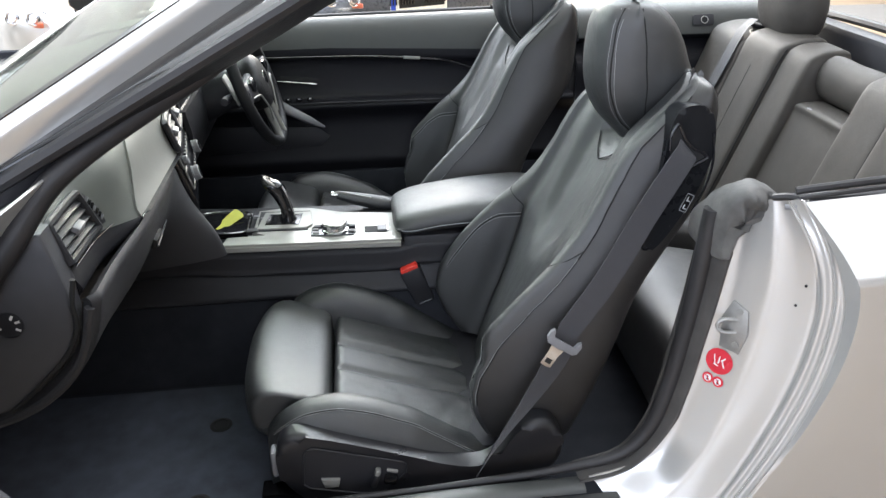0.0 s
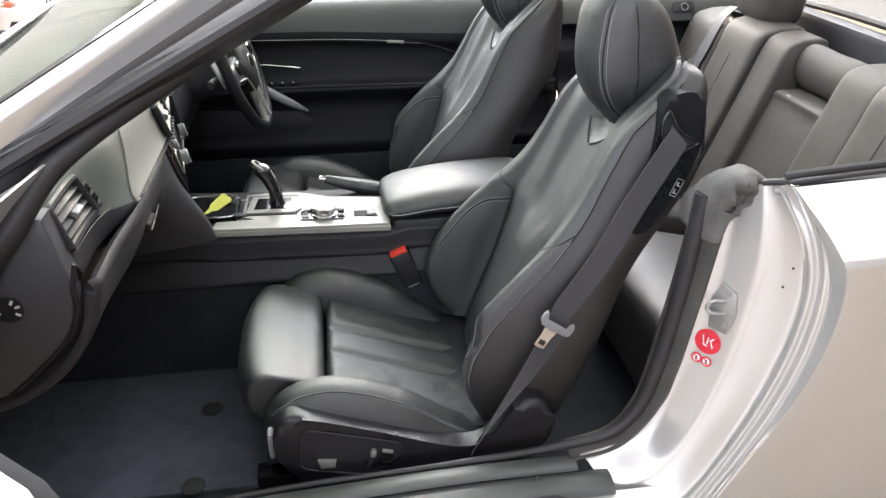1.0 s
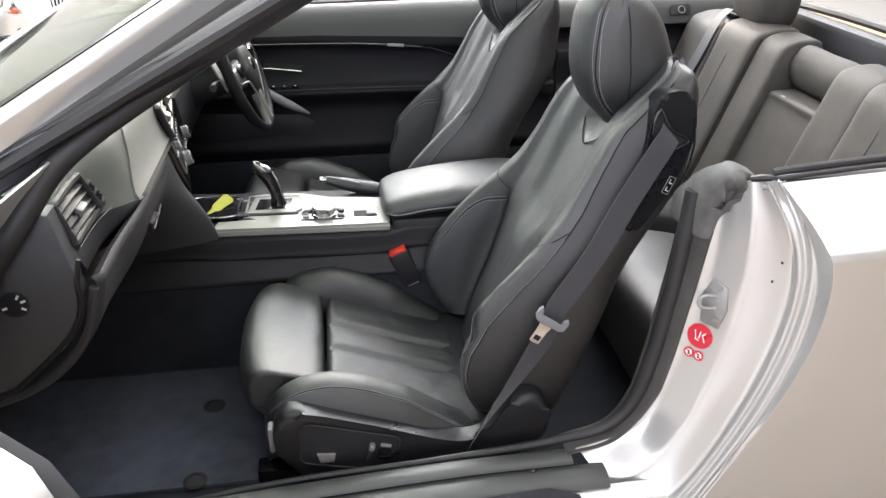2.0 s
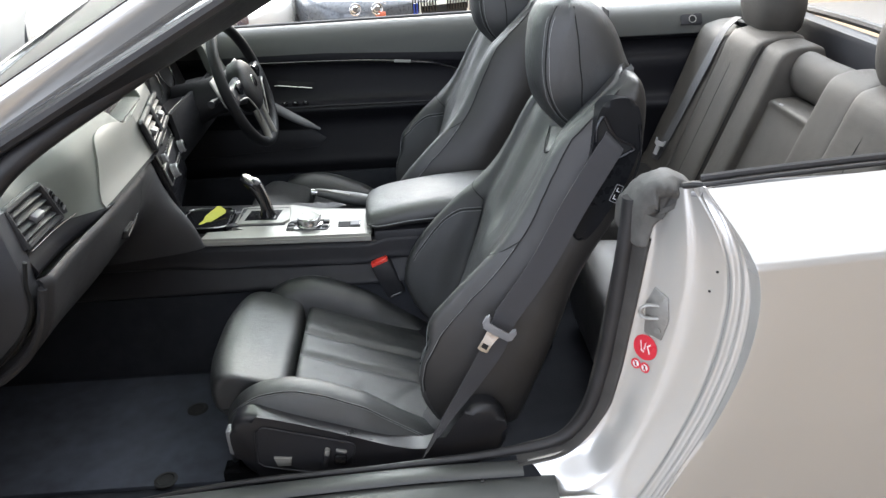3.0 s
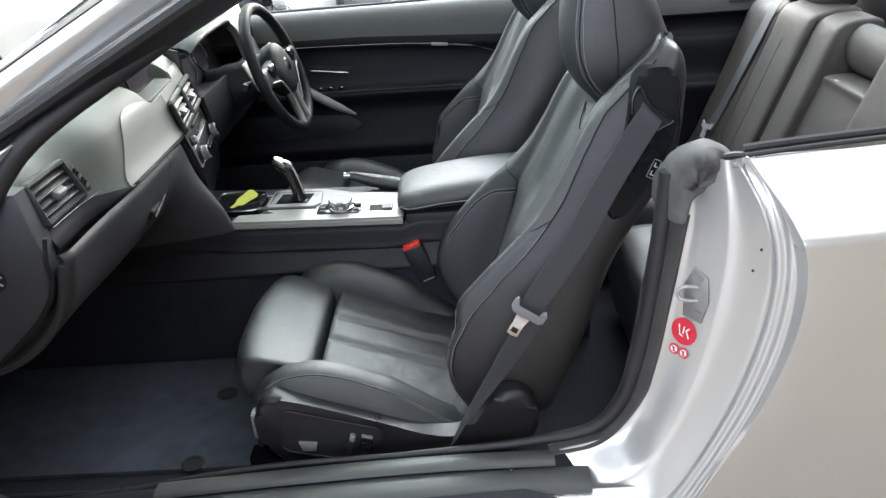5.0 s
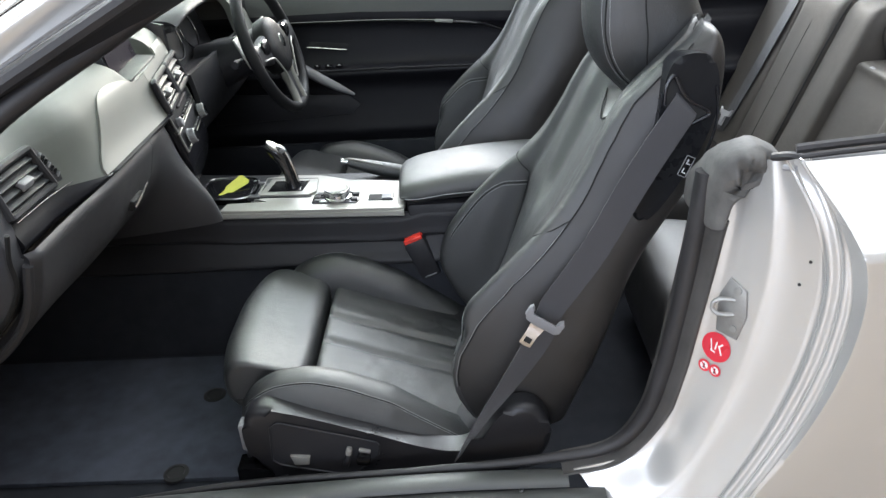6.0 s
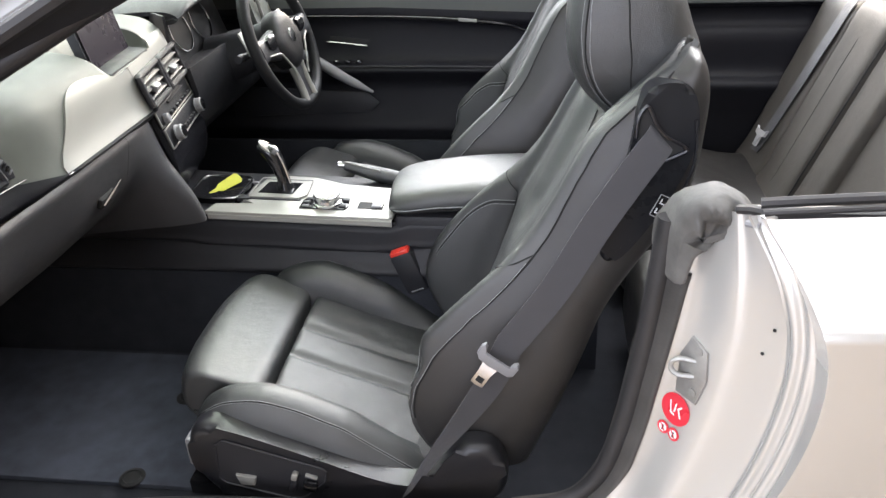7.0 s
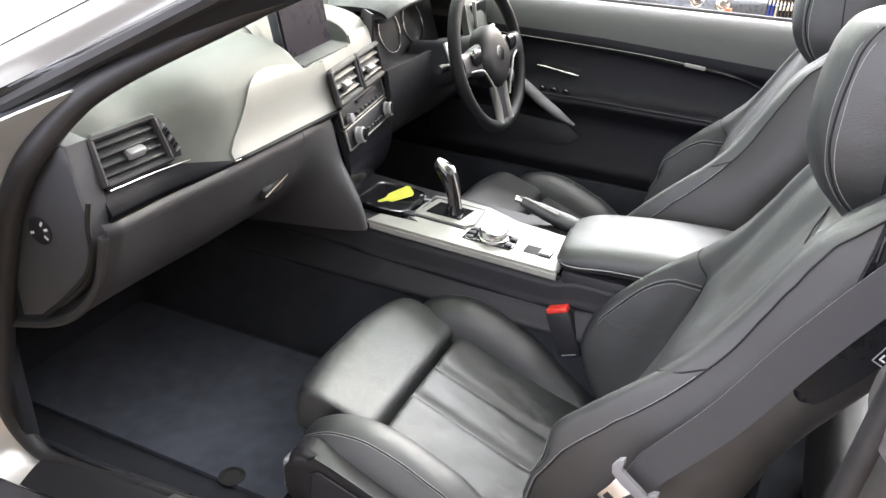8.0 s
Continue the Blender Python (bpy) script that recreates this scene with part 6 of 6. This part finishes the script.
part("belt_outlet", box((1.315, 0.500, 0.934), (0.05, 0.055, 0.012), 0.004, (0, 14, 0)), SEAM, BENCH)

RB = thing("rear_seat_belt", (1.05, 0.42, 0.48), "dark rear seat belt hanging down the backrest", "seat belt")
part("webbing", ribbon([(1.300, 0.500, 0.955), (1.256, 0.478, 0.930), (1.205, 0.470, 0.83), (1.150, 0.490, 0.68), (1.108, 0.515, 0.56), (1.085, 0.53, 0.50)], [(0.05, -0.99, 0.1), (0.05, -0.99, 0.1), (0.1, -0.98, 0.1), (0.1, -0.98, 0.1), (0.15, -0.98, 0.1), (0.15, -0.98, 0.1)], [0.0235, 0.0235, 0.0235, 0.0235]), WEBBING, RB)
part("belt_tongue", prism([(-0.034, 0.012), (-0.024, 0.004), (0.024, 0.004), (0.034, 0.012), (0.030, -0.008), (0.010, -0.012), (0.010, -0.042), (-0.010, -0.042), (-0.010, -0.012), (-0.030, -0.008)], (1.096, 0.516, 0.560), (0.12, -0.98, 0.10), (0.36, 0.05, 0.93), 0.006, 0.001), TONGUE_GREY, RB, "steel belt tongue")
setting("rear_bulkhead", box((1.47, 0.0, 0.62), (0.06, 1.36, 0.70), 0.02), PLASTIC, "black bulkhead behind the rear seat", "bulkhead")
DECK = thing("roof_cover", (1.8, 0.0, 0.92), "white hard cover over the folded roof", "roof cover")
part("cover_panel", thick(np.array([[(x + 0.05 * (y / 0.7) ** 2, y, 0.985 - 0.05 * (y / 0.8) ** 2 - 0.02 * (x - 1.5)) for y in np.linspace(-0.80, 0.80, 24)] for x in np.linspace(1.50, 2.3, 8)]), 0.01, (1.8, 0, 0.5)), PAINT, DECK)
part("cover_seal", tube([(1.50 + 0.05 * (y / 0.7) ** 2, y, 0.984 - 0.05 * (y / 0.8) ** 2) for y in np.linspace(-0.78, 0.78, 12)], 0.012, 8, 40), RUBBER, DECK)

# ================= open passenger door =================
DOOR = thing("passenger_door", (-0.4, -1.1, 0.3), "open white passenger door with dark inner trim", "car door")
HX, HY, EX, EY = -0.70, -0.915, -0.205, -1.350


def door_slab(off0, off1, z_top, inset):
    """A rounded slab along the open door, between two distances from its inner face."""
    d = Vector((EX - HX, EY - HY, 0)).normalized()
    nrm = Vector((d.y, -d.x, 0))
    ln = (Vector((EX, EY, 0)) - Vector((HX, HY, 0))).length - inset
    shape = [(0.02, 0.34 + inset), (ln - 0.10, 0.34 + inset), (ln - 0.02, 0.42), (ln, 0.60), (ln, 0.82), (ln - 0.02, 0.90), (ln - 0.06, z_top - inset), (0.02, z_top - inset - 0.03)]
    o = Vector((HX, HY, 0)) + nrm * off0
    return prism(shape, o, d, (0, 0, 1), off1 - off0, 0.012, 3)


part("door_skin", door_slab(-0.028, 0.07, 0.945, 0.0), PAINT, DOOR, "white door skin")
part("door_trim", door_slab(-0.05, -0.026, 0.945, 0.018), PLASTIC, DOOR, "black inner door trim")

# ================= driver's wing mirror =================
MIRROR = thing("wing_mirror", (-0.33, 0.98, 0.93), "driver's wing mirror with a bright glass", "wing mirror")
part("mirror_shell", loft([[(x, 0.985 + hw * math.cos(q), 0.975 + hh * (math.sin(q) if abs(math.sin(q)) < 0.8 else 0.8 * math.copysign(1, math.sin(q)))) for q in np.linspace(0, 2 * math.pi, 14, endpoint=False)] for x, hw, hh in ((-0.44, 0.04, 0.03), (-0.42, 0.085, 0.055), (-0.37, 0.112, 0.075), (-0.315, 0.118, 0.080), (-0.305, 0.112, 0.075))], 32, 16), GLOSS, MIRROR)
part("mirror_glass", prism([(-0.098, -0.055), (0.098, -0.055), (0.104, 0.0), (0.096, 0.058), (-0.096, 0.058), (-0.104, 0.0)], (-0.304, 0.985, 0.975), (0, 1, 0), (0, 0, 1), 0.002), CHROME, MIRROR, "mirror glass")
part("mirror_foot", box((-0.36, 0.88, 0.920), (0.08, 0.12, 0.035), 0.012), GLOSS, MIRROR)

# ================= cars parked beyond =================
GREYPAINT = mat("grey_metallic_paint", (0.085, 0.092, 0.105), 0.30, metal=0.4, coat=1.0, scale=400, var=0.1)
TYRE = mat("tyre_rubber", (0.016, 0.016, 0.016), 0.8, bump=0.3, bump_scale=120)
ALLOY = mat("dark_alloy", (0.12, 0.12, 0.125), 0.35, metal=0.8)
LAMP_IN = mat("lamp_reflector", (0.55, 0.55, 0.57), 0.2, metal=0.9)
AMBER = mat("lamp_amber", (0.42, 0.10, 0.05), 0.3)
PLATE = mat("plate_white", (0.78, 0.78, 0.72), 0.4)
BLUE = mat("plate_blue", (0.02, 0.06, 0.45), 0.4)


def parked_car(label, origin, yaw, paint, with_plate):
    """A saloon seen from its front; local x across, local y backward from the nose."""
    C = thing("parked_car", origin, label, "car", "cars parked beyond")
    ca, sa = math.cos(radians(yaw)), math.sin(radians(yaw))

    def W(p):
        return (origin[0] + ca * p[0] - sa * p[1], origin[1] + sa * p[0] + ca * p[1], p[2] * 0.87)

    secs = []
    for y, w, z0, z1 in ((0.0, 0.46, 0.36, 0.70), (0.03, 0.56, 0.28, 0.745), (0.12, 0.70, 0.22, 0.79), (0.30, 0.83, 0.20, 0.845), (0.55, 0.885, 0.19, 0.895), (0.95, 0.90, 0.19, 0.945), (1.45, 0.90, 0.19, 0.985), (2.6, 0.91, 0.19, 1.0), (3.6, 0.90, 0.20, 1.0), (4.3, 0.80, 0.26, 0.96)):
        secs.append([W(p) for p in ((-w, y, z0 + 0.05), (-w, y, (z0 + z1) / 2), (-w * 0.97, y, z1 - 0.09), (-w * 0.84, y, z1 - 0.02), (-w * 0.4, y, z1), (w * 0.4, y, z1), (w * 0.84, y, z1 - 0.02), (w * 0.97, y, z1 - 0.09), (w, y, (z0 + z1) / 2), (w, y, z0 + 0.05), (w * 0.5, y, z0), (-w * 0.5, y, z0))])
    part("body", loft(secs, 48, 50), paint, C, sharp=60)
    secs = []
    for y, w, z in ((1.42, 0.72, 0.985), (1.75, 0.66, 1.22), (2.05, 0.60, 1.40), (3.0, 0.60, 1.42), (3.6, 0.62, 1.2), (4.0, 0.66, 0.99)):
        secs.append([W(p) for p in ((-w, y, 0.95), (-w, y, z - 0.04), (-w * 0.8, y, z), (w * 0.8, y, z), (w, y, z - 0.04), (w, y, 0.95))])
    part("cabin", loft(secs, 24, 24), GLOSS, C)
    for s in (-1, 1):
        k = part("grille", prism([(s * 0.018, 0.625), (s * 0.20, 0.635), (s * 0.235, 0.67), (s * 0.235, 0.735), (s * 0.20, 0.752), (s * 0.03, 0.752), (s * 0.012, 0.72), (s * 0.010, 0.65)], W((0, -0.012, 0)), (ca, sa, 0), (0, 0, 1), 0.012, 0.004), CHROME, C, "chrome rimmed kidney grille")
        part("grille_mesh", prism([(s * 0.026, 0.636), (s * 0.196, 0.645), (s * 0.224, 0.674), (s * 0.224, 0.73), (s * 0.196, 0.742), (s * 0.034, 0.742), (s * 0.022, 0.72)], W((0, -0.0245, 0)), (ca, sa, 0), (0, 0, 1), 0.001), SEAM, k)
        for j in range(9):
            part("grille_bar", box(W((s * (0.042 + 0.02 * j), -0.028, 0.69)), (0.007, 0.012, 0.096), 0.002, (0, 0, yaw)), GLOSS, k)
        hl = [W(p) for p in ((s * 0.36, 0.005, 0.645), (s * 0.50, 0.055, 0.622), (s * 0.64, 0.16, 0.650), (s * 0.78, 0.34, 0.715), (s * 0.80, 0.42, 0.765), (s * 0.68, 0.22, 0.765), (s * 0.50, 0.07, 0.745), (s * 0.37, 0.01, 0.735))]
        cen = np.mean(hl, axis=0)
        rows = [[np.array(p) * (1 - f) + cen * f + np.array((sa, -ca, 0.25)) * 0.035 * (1 - (1 - f) ** 2) for p in hl] for f in (0.0, 0.15, 0.35, 0.6, 0.85)]
        h = part("headlight", grid(rows, True, True), LAMP_IN, C, "clear headlight")
        for px, py in ((0.44, 0.02), (0.57, 0.08)):
            q = W((s * px, py - 0.03, 0.695))
            part("projector", turned([(0.040, 0.0), (0.040, 0.012), (0.034, 0.014), (0.028, 0.008), (0.018, 0.016)], q, (sa, -ca, 0.1), 22), CHROME, h)
        part("indicator", box(W((s * 0.42, -0.02, 0.655)), (0.07, 0.02, 0.03), 0.006, (0, 0, yaw + 35 * s)), AMBER, h)
        for y in (0.78, 3.55):
            wc = W((s * 0.80, y, 0.335))
            ax = Vector((s * ca, s * sa, 0))
            part("wheel_arch", turned([(0.385, 0.0), (0.390, 0.112), (0.375, 0.114), (0.36, 0.06)], wc, ax, 40), SEAM, C)
            t = part("wheel", turned([(0.335, 0.0), (0.338, 0.02), (0.335, 0.10), (0.318, 0.118), (0.27, 0.118), (0.262, 0.09)], wc, ax, 44), TYRE, C, "black tyre on a dark alloy")
            part("rim", turned([(0.262, 0.085), (0.262, 0.116), (0.245, 0.118), (0.238, 0.07), (0.06, 0.055), (0.055, 0.11), (0.03, 0.114)], wc, ax, 40), ALLOY, t)
            for j in range(10):
                a = 2 * math.pi * j / 10 + 0.14 * (-1) ** j
                e, u2 = Vector((-ax.y, ax.x, 0)), Vector((0, 0, 1))
                dd = e * math.cos(a) + u2 * math.sin(a)
                part("wheel_spoke", tube([Vector(wc) + ax * 0.108 + dd * 0.045, Vector(wc) + ax * 0.112 + dd * 0.24], [0.016, 0.012], 6, 6, up=ax), ALLOY, t)
    part("bumper_intake", prism([(-0.50, 0.30), (0.50, 0.30), (0.42, 0.47), (-0.42, 0.47)], W((0, -0.004, 0)), (ca, sa, 0), (0, 0, 1), 0.010, 0.004), SEAM, C)
    if with_plate:
        pl = part("number_plate", prism([(-0.20, 0.505), (0.20, 0.505), (0.20, 0.615), (-0.20, 0.615)], W((0, -0.016, 0)), (ca, sa, 0), (0, 0, 1), 0.006, 0.002), PLATE, C, "white plate with plain bars")
        part("plate_band", prism([(-0.20, 0.505), (-0.165, 0.505), (-0.165, 0.615), (-0.20, 0.615)], W((0, -0.0225, 0)), (ca, sa, 0), (0, 0, 1), 0.001), BLUE, pl)
        part("plate_bar", prism([(-0.14, 0.53), (0.18, 0.53), (0.18, 0.59), (-0.14, 0.59)], W((0, -0.0225, 0)), (ca, sa, 0), (0, 0, 1), 0.001), SEAM, pl)
    return C


parked_car("grey metallic saloon with a black kidney grille parked nose-on", (0.50, 3.42, 0.0), 18, GREYPAINT, True)
parked_car("white saloon parked beside the grey one", (-1.32, 3.05, 0.0), 4, PAINT, False)
parked_car("white saloon at the head of the row of parked cars", (-3.45, 1.85, 0.0), 0, PAINT, False)
